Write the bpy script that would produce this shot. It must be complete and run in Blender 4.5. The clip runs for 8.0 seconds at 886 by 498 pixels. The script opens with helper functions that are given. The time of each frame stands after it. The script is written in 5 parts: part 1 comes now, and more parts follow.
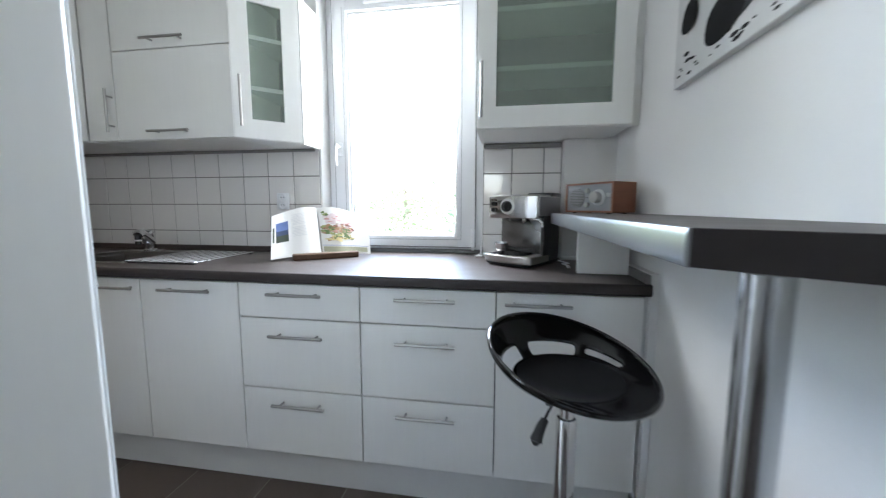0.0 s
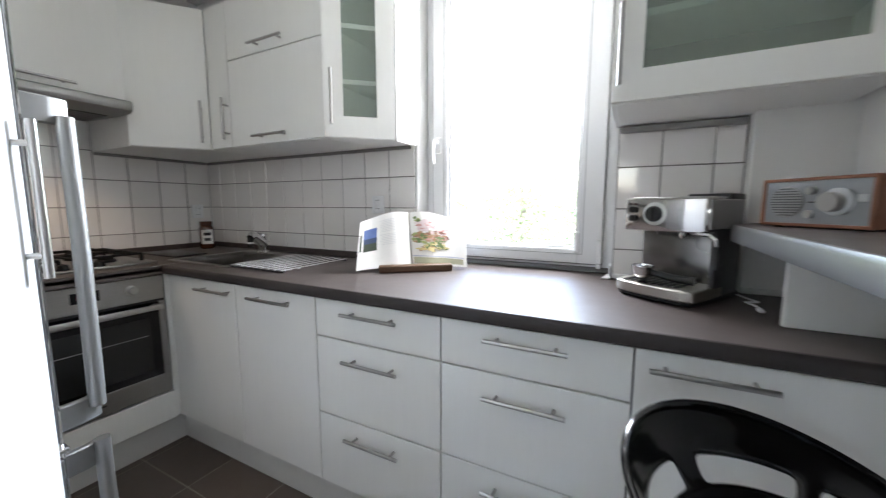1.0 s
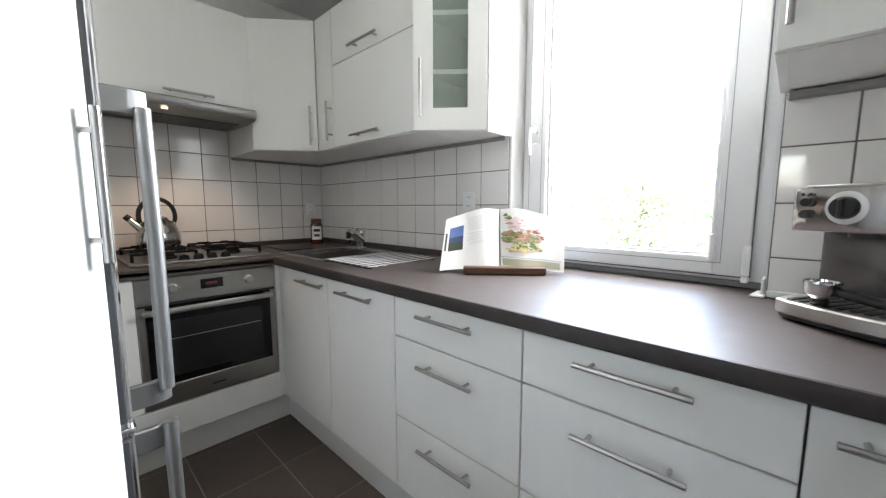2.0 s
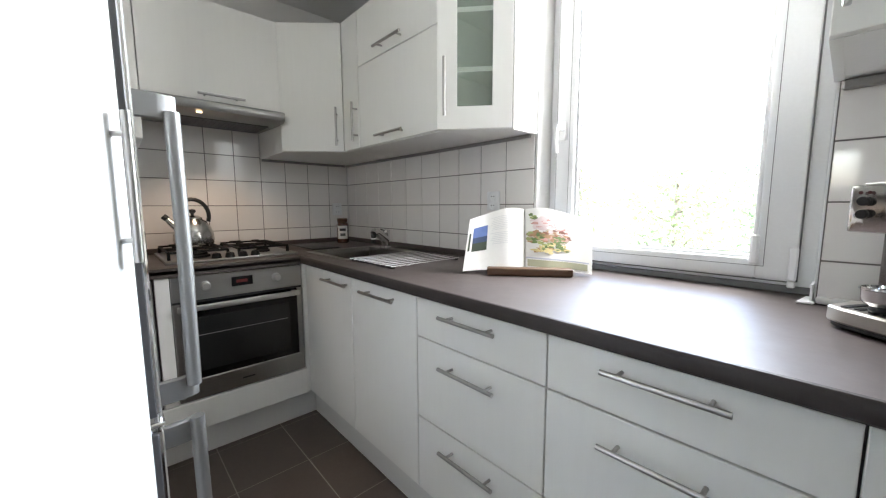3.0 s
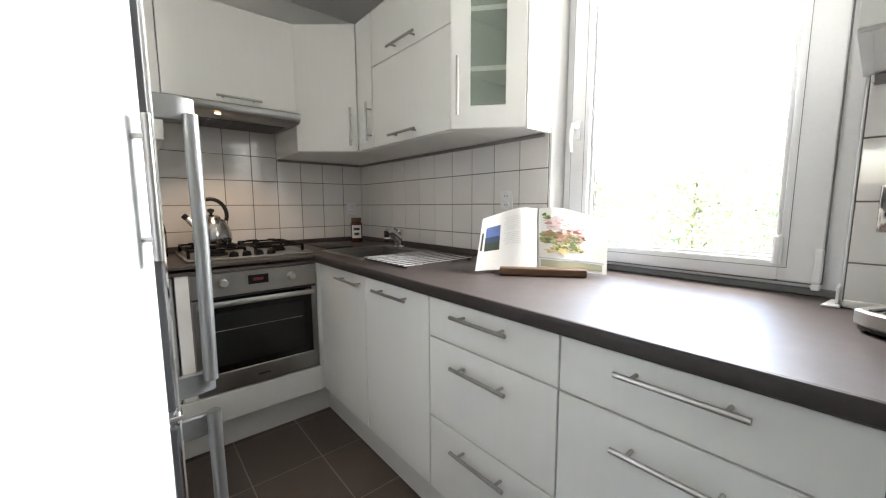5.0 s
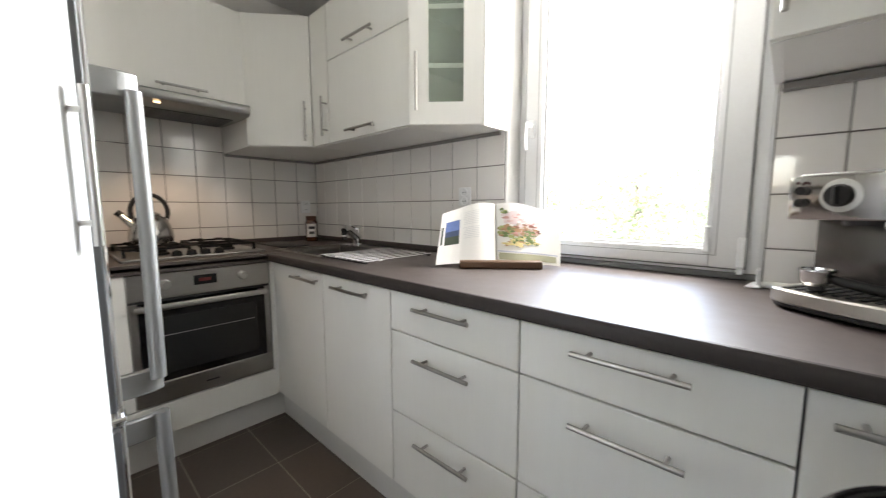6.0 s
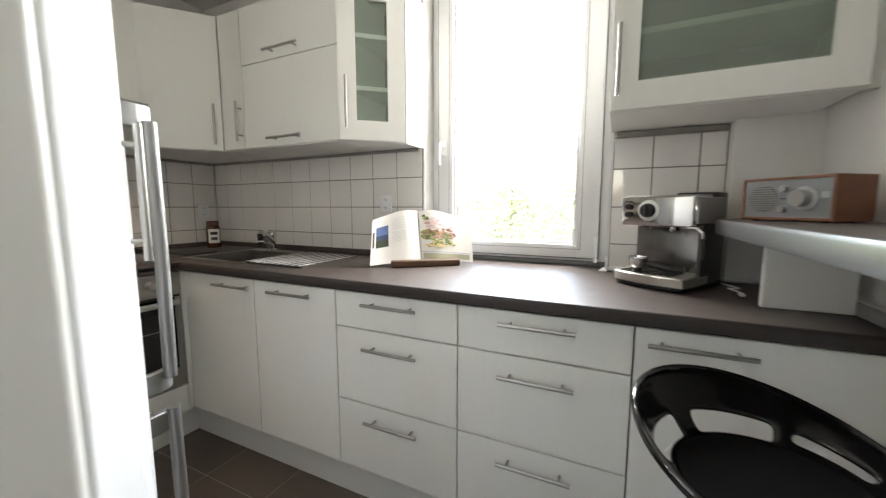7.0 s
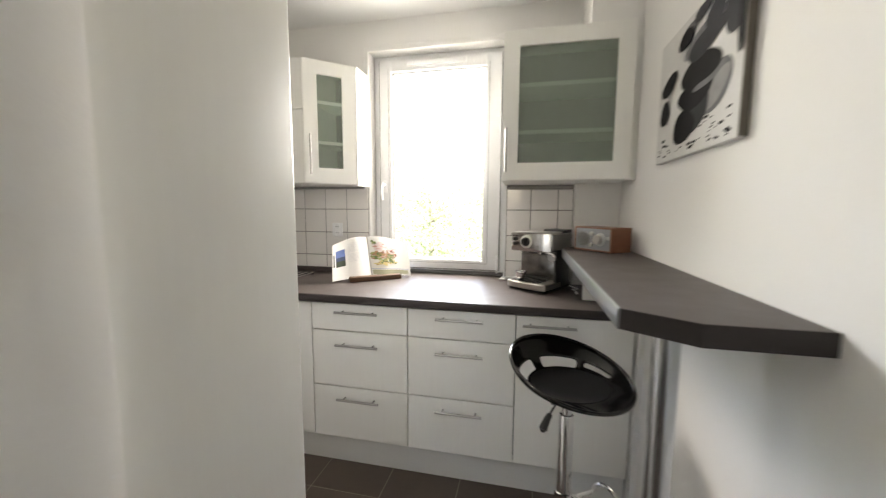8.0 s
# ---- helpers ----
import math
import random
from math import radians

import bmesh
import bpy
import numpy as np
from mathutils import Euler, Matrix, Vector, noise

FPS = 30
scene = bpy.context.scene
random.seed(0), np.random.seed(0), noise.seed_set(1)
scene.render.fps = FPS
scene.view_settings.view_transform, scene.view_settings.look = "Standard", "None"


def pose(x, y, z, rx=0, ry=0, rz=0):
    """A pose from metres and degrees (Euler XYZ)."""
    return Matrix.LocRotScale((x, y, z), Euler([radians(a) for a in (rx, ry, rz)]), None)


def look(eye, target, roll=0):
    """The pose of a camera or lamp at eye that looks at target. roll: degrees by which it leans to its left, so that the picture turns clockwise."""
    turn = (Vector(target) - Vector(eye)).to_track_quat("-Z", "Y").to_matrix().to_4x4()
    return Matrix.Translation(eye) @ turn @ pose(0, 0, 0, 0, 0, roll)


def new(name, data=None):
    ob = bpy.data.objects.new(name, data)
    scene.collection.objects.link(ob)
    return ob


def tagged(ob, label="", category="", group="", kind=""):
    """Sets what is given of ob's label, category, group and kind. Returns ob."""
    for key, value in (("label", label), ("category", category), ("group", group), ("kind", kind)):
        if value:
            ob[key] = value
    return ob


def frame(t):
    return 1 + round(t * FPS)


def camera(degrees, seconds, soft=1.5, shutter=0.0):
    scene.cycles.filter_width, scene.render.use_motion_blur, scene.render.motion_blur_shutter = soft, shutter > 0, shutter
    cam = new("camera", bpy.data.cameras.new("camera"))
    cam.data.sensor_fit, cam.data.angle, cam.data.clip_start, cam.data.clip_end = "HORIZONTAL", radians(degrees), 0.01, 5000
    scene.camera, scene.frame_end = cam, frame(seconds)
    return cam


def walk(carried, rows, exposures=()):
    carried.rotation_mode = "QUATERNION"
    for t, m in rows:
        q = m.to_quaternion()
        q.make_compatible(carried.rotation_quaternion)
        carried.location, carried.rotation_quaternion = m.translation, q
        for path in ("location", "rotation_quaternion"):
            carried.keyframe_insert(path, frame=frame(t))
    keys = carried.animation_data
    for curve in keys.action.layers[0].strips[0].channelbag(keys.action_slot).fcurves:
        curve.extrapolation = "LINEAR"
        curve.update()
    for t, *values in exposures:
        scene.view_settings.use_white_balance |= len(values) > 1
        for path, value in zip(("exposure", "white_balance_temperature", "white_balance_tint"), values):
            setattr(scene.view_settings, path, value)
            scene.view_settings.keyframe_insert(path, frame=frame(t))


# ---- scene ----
cam = camera(100.4, 8.0, soft=1.2, shutter=0.4)
PATH = [
    (0, (0.02, 0.132, 1.149), (-0.301, 2.094, 0.927), 0.1),
    (0.5, (-0.006, 0.323, 1.168), (-0.572, 2.228, 0.95), 0.1),
    (1, (-0.016, 0.482, 1.181), (-0.931, 2.245, 0.944), -0.0),
    (1.5, (-0.027, 0.575, 1.174), (-1.267, 2.126, 0.94), -0.1),
    (1.7, (-0.031, 0.607, 1.159), (-1.339, 2.102, 0.929), -0.1),
    (2.8, (-0.042, 0.647, 1.157), (-1.498, 2.0, 0.927), -0.1),
    (3, (-0.041, 0.648, 1.16), (-1.51, 1.985, 0.929), -0.2),
    (3.5, (-0.037, 0.652, 1.157), (-1.526, 1.966, 0.926), -0.2),
    (4, (-0.035, 0.653, 1.158), (-1.542, 1.948, 0.925), -0.3),
    (4.5, (-0.036, 0.655, 1.16), (-1.55, 1.941, 0.928), -0.2),
    (4.7, (-0.037, 0.653, 1.161), (-1.555, 1.933, 0.927), -0.2),
    (5.8, (-0.041, 0.642, 1.144), (-1.481, 2.011, 0.918), -0.1),
    (6, (-0.04, 0.632, 1.131), (-1.396, 2.085, 0.91), -0.1),
    (6.5, (-0.053, 0.541, 1.131), (-1.169, 2.186, 0.912), -0.0),
    (7, (-0.05, 0.348, 1.165), (-0.905, 2.142, 0.941), 0.0),
    (7.2, (-0.041, 0.265, 1.188), (-0.82, 2.093, 0.962), 0.1),
    (7.4, (-0.024, 0.171, 1.202), (-0.729, 2.03, 0.981), 0.0),
    (7.5, (-0.022, 0.117, 1.21), (-0.687, 1.99, 0.989), 0.3),
    (7.6, (-0.002, 0.054, 1.223), (-0.628, 1.941, 1.004), 0.2),
    (7.8, (0.019, -0.073, 1.268), (-0.521, 1.84, 1.048), 0.2),
    (8, (0.027, -0.21, 1.319), (-0.404, 1.731, 1.105), 0.3),
]
walk(cam, [(t, look(eye, target, roll)) for t, eye, target, roll in PATH],
     [(0.0, 6.08, 6050, 9), (1.0, 6.08, 6450, 12), (1.5, 6.13, 6550, 11), (3.5, 6.15, 6700, 11), (6.0, 6.12, 7150, 12), (7.0, 6.05, 7350, 11), (8.0, 6.08, 7750, 13)])

# ---- daylight ----
world = bpy.data.worlds.new("overcast_sky")
scene.world = world
world.use_nodes = True
wn = world.node_tree.nodes
sky = wn.new("ShaderNodeTexSky")
sky.sky_type = 'NISHITA'
sky.sun_disc = False
sky.sun_elevation = radians(42)
sky.sun_rotation = radians(90)
sky.air_density, sky.dust_density = 1.0, 6.0
world.node_tree.links.new(sky.outputs["Color"], wn["Background"].inputs["Color"])
wn["Background"].inputs["Strength"].default_value = 0.12
sun_data = bpy.data.lights.new("sun", 'SUN')
sun_data.energy, sun_data.angle, sun_data.color = 0.7, radians(12), (1.0, 0.96, 0.9)
sun = new("sun", sun_data)
sun.matrix_basis = look((9, -0.2, 9), (0, 0, 0))
# daylight standing in the upper half of the window opening
day = bpy.data.lights.new("window_daylight", 'AREA')
day.shape, day.size, day.size_y, day.energy, day.color = 'RECTANGLE', 0.72, 0.60, 0.95, (0.97, 0.985, 1.0)
day_ob = new("window_daylight", day)
day_ob.matrix_basis = look((-0.52, 2.385, 1.92), (-0.52, 1.0, 1.42))


# ---- materials ----
def mat(name, color, rough=0.5, metal=0.0, vary=0.06, scale=6.0, fine=0.03, fine_scale=120.0, bump=0.0, bump_scale=200.0,
        stretch=(1, 1, 1), coat=0.0, spec=0.5, island=0.0, random_tint=0.0):
    """A principled surface with variation at two scales, in world-sized object coordinates."""
    m = bpy.data.materials.new(name)
    m.use_nodes = True
    nt = m.node_tree
    n, l = nt.nodes, nt.links
    b = n["Principled BSDF"]
    b.inputs["Roughness"].default_value = rough
    b.inputs["Metallic"].default_value = metal
    b.inputs["Coat Weight"].default_value = coat
    b.inputs["Coat Roughness"].default_value = 0.06
    b.inputs["Specular IOR Level"].default_value = spec
    geo = n.new("ShaderNodeNewGeometry")
    mp = n.new("ShaderNodeMapping")
    mp.inputs["Scale"].default_value = stretch
    l.new(geo.outputs["Position"], mp.inputs["Vector"])
    big = n.new("ShaderNodeTexNoise")
    big.inputs["Scale"].default_value = scale
    big.inputs["Detail"].default_value = 3
    small = n.new("ShaderNodeTexNoise")
    small.inputs["Scale"].default_value = fine_scale
    small.inputs["Detail"].default_value = 2
    l.new(mp.outputs["Vector"], big.inputs["Vector"])
    l.new(mp.outputs["Vector"], small.inputs["Vector"])
    hsv = n.new("ShaderNodeHueSaturation")
    hsv.inputs["Color"].default_value = (*color, 1)
    a1 = n.new("ShaderNodeMath"); a1.operation = 'MULTIPLY_ADD'
    l.new(big.outputs["Fac"], a1.inputs[0]); a1.inputs[1].default_value = 2 * vary; a1.inputs[2].default_value = 1 - vary
    a2 = n.new("ShaderNodeMath"); a2.operation = 'MULTIPLY_ADD'
    l.new(small.outputs["Fac"], a2.inputs[0]); a2.inputs[1].default_value = 2 * fine; a2.inputs[2].default_value = -fine
    a3 = n.new("ShaderNodeMath"); a3.operation = 'ADD'
    l.new(a1.outputs[0], a3.inputs[0]); l.new(a2.outputs[0], a3.inputs[1])
    out = a3
    if random_tint or island:
        src = n.new("ShaderNodeObjectInfo").outputs["Random"] if random_tint else geo.outputs["Random Per Island"]
        amp = random_tint or island
        a4 = n.new("ShaderNodeMath"); a4.operation = 'MULTIPLY_ADD'
        l.new(src, a4.inputs[0]); a4.inputs[1].default_value = 2 * amp; a4.inputs[2].default_value = -amp
        a5 = n.new("ShaderNodeMath"); a5.operation = 'ADD'
        l.new(a3.outputs[0], a5.inputs[0]); l.new(a4.outputs[0], a5.inputs[1])
        out = a5
    l.new(out.outputs[0], hsv.inputs["Value"])
    l.new(hsv.outputs["Color"], b.inputs["Base Color"])
    rr = n.new("ShaderNodeMath"); rr.operation = 'MULTIPLY_ADD'
    l.new(big.outputs["Fac"], rr.inputs[0]); rr.inputs[1].default_value = rough * 0.4; rr.inputs[2].default_value = rough * 0.8
    l.new(rr.outputs[0], b.inputs["Roughness"])
    if bump:
        bp = n.new("ShaderNodeBump")
        bp.inputs["Strength"].default_value = bump
        bp.inputs["Distance"].default_value = 0.002
        bn = n.new("ShaderNodeTexNoise")
        bn.inputs["Scale"].default_value = bump_scale
        l.new(mp.outputs["Vector"], bn.inputs["Vector"])
        l.new(bn.outputs["Fac"], bp.inputs["Height"])
        l.new(bp.outputs["Normal"], b.inputs["Normal"])
    return m


M_FRONT = mat("white_foil", (0.83, 0.825, 0.79), 0.38, vary=0.02, fine=0.02, fine_scale=60, stretch=(1, 1, 0.08), bump=0.05, bump_scale=90)
M_GLOSSF = mat("white_gloss_foil", (0.76, 0.77, 0.765), 0.26, vary=0.004, fine=0.003, fine_scale=60, stretch=(1, 1, 0.08))
M_CARC = mat("white_melamine", (0.80, 0.795, 0.77), 0.45, vary=0.03)
M_EDGE = mat("grey_edge_band", (0.13, 0.13, 0.125), 0.5)
M_PLINTH = mat("plinth_foil", (0.72, 0.715, 0.69), 0.42, vary=0.04, scale=3)
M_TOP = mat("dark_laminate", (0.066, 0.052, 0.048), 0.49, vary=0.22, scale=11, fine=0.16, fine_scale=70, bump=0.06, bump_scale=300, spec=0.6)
# edges darker than the top: part banding colour, part painted shade of upright faces
M_TOPEDGE = mat("dark_shaded_edge_laminate", (0.036, 0.029, 0.028), 0.5, vary=0.15, scale=9, fine=0.12, fine_scale=70, bump=0.05, bump_scale=300, spec=0.4)
M_STEEL = mat("brushed_steel", (0.35, 0.338, 0.322), 0.3, 1.0, vary=0.06, fine=0.08, fine_scale=200, stretch=(1, 0.06, 1))
M_STEELX = mat("brushed_steel_handle", (0.46, 0.45, 0.435), 0.3, 1.0, vary=0.05, fine=0.05, fine_scale=300)
M_HOOD = mat("dark_brushed_steel", (0.27, 0.266, 0.26), 0.33, 1.0, vary=0.05, fine=0.06, fine_scale=250, stretch=(1, 0.05, 1))
M_FILTER = mat("grease_filter_metal", (0.10, 0.098, 0.095), 0.4, 1.0, vary=0.06)
M_KETTLE = mat("kettle_steel", (0.50, 0.49, 0.475), 0.2, 1.0, vary=0.04, fine=0.05, fine_scale=150, stretch=(1, 1, 0.1))
M_ROD = mat("bright_steel_rod", (0.82, 0.82, 0.84), 0.26, 1.0, vary=0.03)
M_CHROME = mat("chrome", (0.78, 0.78, 0.78), 0.08, 1.0, vary=0.03)
M_ALU = mat("satin_aluminium", (0.31, 0.31, 0.305), 0.48, 1.0, vary=0.05, stretch=(1, 0.1, 1))
M_SILVER = mat("silver_paint", (0.5, 0.5, 0.49), 0.34, 0.6, vary=0.04)
M_FRIDGE = mat("fridge_silver", (0.55, 0.55, 0.55), 0.32, 0.7, vary=0.03)
M_BLACK = mat("black_plastic", (0.012, 0.012, 0.013), 0.4, vary=0.1)
M_SEAT = mat("satin_black_abs", (0.0045, 0.0048, 0.0054), 0.33, vary=0.1, fine=0.06, spec=0.16)
M_BLACKG = mat("black_gloss_abs", (0.005, 0.005, 0.0055), 0.12, vary=0.1, fine=0.04, spec=0.35)
M_RIMB = mat("polished_black_rim", (0.006, 0.006, 0.0065), 0.10, vary=0.1, fine=0.04, spec=0.6)
M_IRON = mat("cast_iron", (0.014, 0.014, 0.014), 0.6, vary=0.15, bump=0.2, bump_scale=400, spec=0.12)
M_KNOB = mat("matt_black_knob", (0.010, 0.010, 0.010), 0.45, vary=0.1, spec=0.2)
M_RUBBER = mat("dark_rubber", (0.03, 0.03, 0.03), 0.7)
M_DGLASS = mat("oven_glass", (0.004, 0.004, 0.005), 0.06, vary=0.05, spec=0.3)
M_WALL = mat("white_wall_paint", (0.82, 0.81, 0.79), 0.85, vary=0.025, scale=2.5, fine=0.02, fine_scale=160, bump=0.10, bump_scale=260)
M_CEIL = mat("ceiling_paint", (0.80, 0.80, 0.79), 0.9, vary=0.03, scale=2)
M_PVC = mat("white_pvc", (0.83, 0.835, 0.84), 0.42, vary=0.01)
M_SEAL = mat("grey_gasket", (0.16, 0.16, 0.16), 0.6)
M_TILE = mat("glazed_white_tile", (0.83, 0.805, 0.78), 0.06, vary=0.015, scale=3, fine=0.012, fine_scale=40, bump=0.05, bump_scale=18, random_tint=0.025, spec=0.7)
M_GROUT = mat("beige_grey_grout", (0.19, 0.176, 0.166), 0.9, vary=0.12, scale=12)
M_FLOOR = mat("brown_floor_tile", (0.098, 0.076, 0.063), 0.5, vary=0.2, scale=7, fine=0.10, fine_scale=60, bump=0.12, bump_scale=50, random_tint=0.05)
M_FGROUT = mat("floor_grout", (0.26, 0.235, 0.21), 0.9, vary=0.15)
M_WOOD = mat("cherry_wood", (0.20, 0.076, 0.038), 0.42, vary=0.22, scale=14, fine=0.12, fine_scale=60, stretch=(0.25, 0.25, 2.2))
M_WALNUT = mat("dark_walnut", (0.105, 0.054, 0.028), 0.5, vary=0.3, scale=16, fine=0.15, stretch=(0.4, 0.4, 4))
M_PAPER = mat("book_paper", (0.80, 0.79, 0.76), 0.7, vary=0.02)
M_INK = mat("printed_grey_text", (0.63, 0.63, 0.63), 0.8)
M_GREYD = mat("dark_grey_plastic", (0.05, 0.05, 0.052), 0.4)
M_GREY = mat("mid_grey_metal", (0.30, 0.30, 0.30), 0.4, 0.5)
M_BAND = mat("brushed_edge_profile", (0.21, 0.212, 0.215), 0.30, 0.7, vary=0.05, stretch=(1, 0.1, 1))
M_STRIP = mat("grey_trim_strip", (0.26, 0.25, 0.24), 0.4)


def glass_mat(name, tint, frosted):
    m = bpy.data.materials.new(name)
    m.use_nodes = True
    n, l = m.node_tree.nodes, m.node_tree.links
    out = n["Material Output"]
    n.remove(n["Principled BSDF"])
    mix = n.new("ShaderNodeMixShader")
    if frosted:
        tr = n.new("ShaderNodeBsdfTransparent")
        tr.inputs["Color"].default_value = (*tint, 1)
        pr = n.new("ShaderNodeBsdfPrincipled")
        pr.inputs["Base Color"].default_value = (0.60, 0.66, 0.58, 1)
        pr.inputs["Roughness"].default_value = 0.45
        noise_t = n.new("ShaderNodeTexNoise")
        noise_t.inputs["Scale"].default_value = 5
        mr = n.new("ShaderNodeMapRange")
        mr.inputs["To Min"].default_value, mr.inputs["To Max"].default_value = 0.25, 0.28
        l.new(noise_t.outputs["Fac"], mr.inputs["Value"])
        l.new(mr.outputs["Result"], mix.inputs["Fac"])
        l.new(tr.outputs[0], mix.inputs[1]); l.new(pr.outputs[0], mix.inputs[2])
    else:
        tr = n.new("ShaderNodeBsdfTransparent")
        tr.inputs["Color"].default_value = (*tint, 1)
        gl = n.new("ShaderNodeBsdfGlossy")
        gl.inputs["Roughness"].default_value = 0.02
        fr = n.new("ShaderNodeFresnel")
        fr.inputs["IOR"].default_value = 1.45
        l.new(fr.outputs[0], mix.inputs["Fac"])
        l.new(tr.outputs[0], mix.inputs[1]); l.new(gl.outputs[0], mix.inputs[2])
    l.new(mix.outputs[0], out.inputs["Surface"])
    return m


M_FROST = glass_mat("frosted_green_glass", (0.735, 0.80, 0.765), True)
M_GLASS = glass_mat("clear_glass", (0.97, 0.985, 0.98), False)


def emit_mat(name, color, power):
    m = bpy.data.materials.new(name)
    m.use_nodes = True
    b = m.node_tree.nodes["Principled BSDF"]
    b.inputs["Base Color"].default_value = (*color, 1)
    b.inputs["Emission Color"].default_value = (*color, 1)
    b.inputs["Emission Strength"].default_value = power
    return m


# ---- mesh helpers ----
def box(bm, x0, x1, y0, y1, z0, z1, bev=0.0, seg=1, m=None):
    r = bmesh.ops.create_cube(bm, size=1.0)
    vs = r["verts"]
    for v in vs:
        v.co = Vector(((x0 + x1) / 2 + v.co.x * (x1 - x0), (y0 + y1) / 2 + v.co.y * (y1 - y0), (z0 + z1) / 2 + v.co.z * (z1 - z0)))
    if bev:
        es = list({e for v in vs for e in v.link_edges})
        vs = list({v for f in bmesh.ops.bevel(bm, geom=es, offset=bev, segments=seg, affect='EDGES', profile=0.5)["faces"] for v in f.verts} | {v for v in vs if v.is_valid})
    if m is not None:
        bmesh.ops.transform(bm, matrix=m, verts=[v for v in vs if v.is_valid])


def prism(bm, poly, z0, z1, bev=0.0, m=None, seg=1):
    """A flat plan extruded from z0 to z1."""
    lo = [bm.verts.new((x, y, z0)) for x, y in poly]
    hi = [bm.verts.new((x, y, z1)) for x, y in poly]
    n = len(poly)
    fs = [bm.faces.new(lo[::-1]), bm.faces.new(hi)]
    fs += [bm.faces.new((lo[i], lo[(i + 1) % n], hi[(i + 1) % n], hi[i])) for i in range(n)]
    bmesh.ops.recalc_face_normals(bm, faces=fs)
    vs = lo + hi
    if bev:
        es = list({e for v in vs for e in v.link_edges})
        vs = list({v for f in bmesh.ops.bevel(bm, geom=es, offset=bev, segments=seg, affect='EDGES', profile=0.5)["faces"] for v in f.verts} | {v for v in vs if v.is_valid})
    if m is not None:
        bmesh.ops.transform(bm, matrix=m, verts=[v for v in vs if v.is_valid])


def tube(bm, pts, r, seg=12, r1=None, m=None, flat=1.0):
    """A round bar along a line of points, closed at its ends."""
    pts = [Vector(p) for p in pts]
    rings = []
    ref = None
    for i, p in enumerate(pts):
        d = (pts[min(i + 1, len(pts) - 1)] - pts[max(i - 1, 0)]).normalized()
        if ref is None:
            ref = d.cross(Vector((0, 0, 1)) if abs(d.z) < 0.9 else Vector((1, 0, 0))).normalized()
        u = (ref - d * ref.dot(d)).normalized()
        ref = u
        w = d.cross(u)
        rad = r if r1 is None else r + (r1 - r) * i / (len(pts) - 1)
        rings.append([bm.verts.new(p + rad * (math.cos(a) * u + flat * math.sin(a) * w)) for a in [2 * math.pi * k / seg for k in range(seg)]])
    fs = []
    for a, b in zip(rings, rings[1:]):
        fs += [bm.faces.new((a[k], a[(k + 1) % seg], b[(k + 1) % seg], b[k])) for k in range(seg)]
    fs += [bm.faces.new(rings[0][::-1]), bm.faces.new(rings[-1])]
    bmesh.ops.recalc_face_normals(bm, faces=fs)
    if m is not None:
        bmesh.ops.transform(bm, matrix=m, verts=[v for ring in rings for v in ring])


def lathe(bm, profile, c=(0, 0, 0), seg=32, m=None):
    """A turned body: (radius, height) pairs about the z axis at c."""
    rings = []
    for r, z in profile:
        if r < 1e-5:
            rings.append([bm.verts.new((c[0], c[1], c[2] + z))])
        else:
            rings.append([bm.verts.new((c[0] + r * math.cos(2 * math.pi * k / seg), c[1] + r * math.sin(2 * math.pi * k / seg), c[2] + z)) for k in range(seg)])
    fs = []
    for a, b in zip(rings, rings[1:]):
        for k in range(seg):
            q = [a[k % len(a)], a[(k + 1) % len(a)], b[(k + 1) % len(b)], b[k % len(b)]]
            q = list(dict.fromkeys(q))
            if len(q) > 2:
                fs.append(bm.faces.new(q))
    for ring in (rings[0], rings[-1]):
        if len(ring) > 2:
            fs.append(bm.faces.new(ring))
    bmesh.ops.recalc_face_normals(bm, faces=fs)
    if m is not None:
        bmesh.ops.transform(bm, matrix=m, verts=[v for ring in rings for v in ring])


def to_mesh(name, bm, material):
    me = bpy.data.meshes.new(name)
    for f in bm.faces:
        f.smooth = True
    bm.to_mesh(me)
    bm.free()
    me.set_sharp_from_angle(angle=radians(32))
    if material:
        me.materials.append(material)
    return me


def part(name, bm, material, parent, label=""):
    ob = new(name, to_mesh(name, bm, material))
    ob.parent = parent
    if parent.type == 'EMPTY':
        ob.matrix_parent_inverse = Matrix.Translation(parent.location).inverted()
    if label:
        ob["label"] = label
    return ob


def thing(name, label, category, at, group="", kind=""):
    ob = new(name)
    ob.empty_display_size = 0.05
    ob.location = at
    return tagged(ob, label, category, group, kind)


def solid(name, bm, material, label, category, group="", kind=""):
    return tagged(new(name, to_mesh(name, bm, material)), label, category, group, kind)


def setting(name, bm, material, label):
    return tagged(new(name, to_mesh(name, bm, material)), label, name.split("_")[0], kind="structure")


def B(*args, **kw):
    bm = bmesh.new()
    box(bm, *args, **kw)
    return bm


# ---- plan ----
WX, EX, NY = -2.588, 0.518, 2.008          # plaster of the west, east and north walls
CEIL = 2.45
WIN = (-0.945, -0.088, 0.9, 2.275)         # window opening: x, x, z, z
FRONT, TOPZ, PLINZ = 1.40, 0.905, 0.164

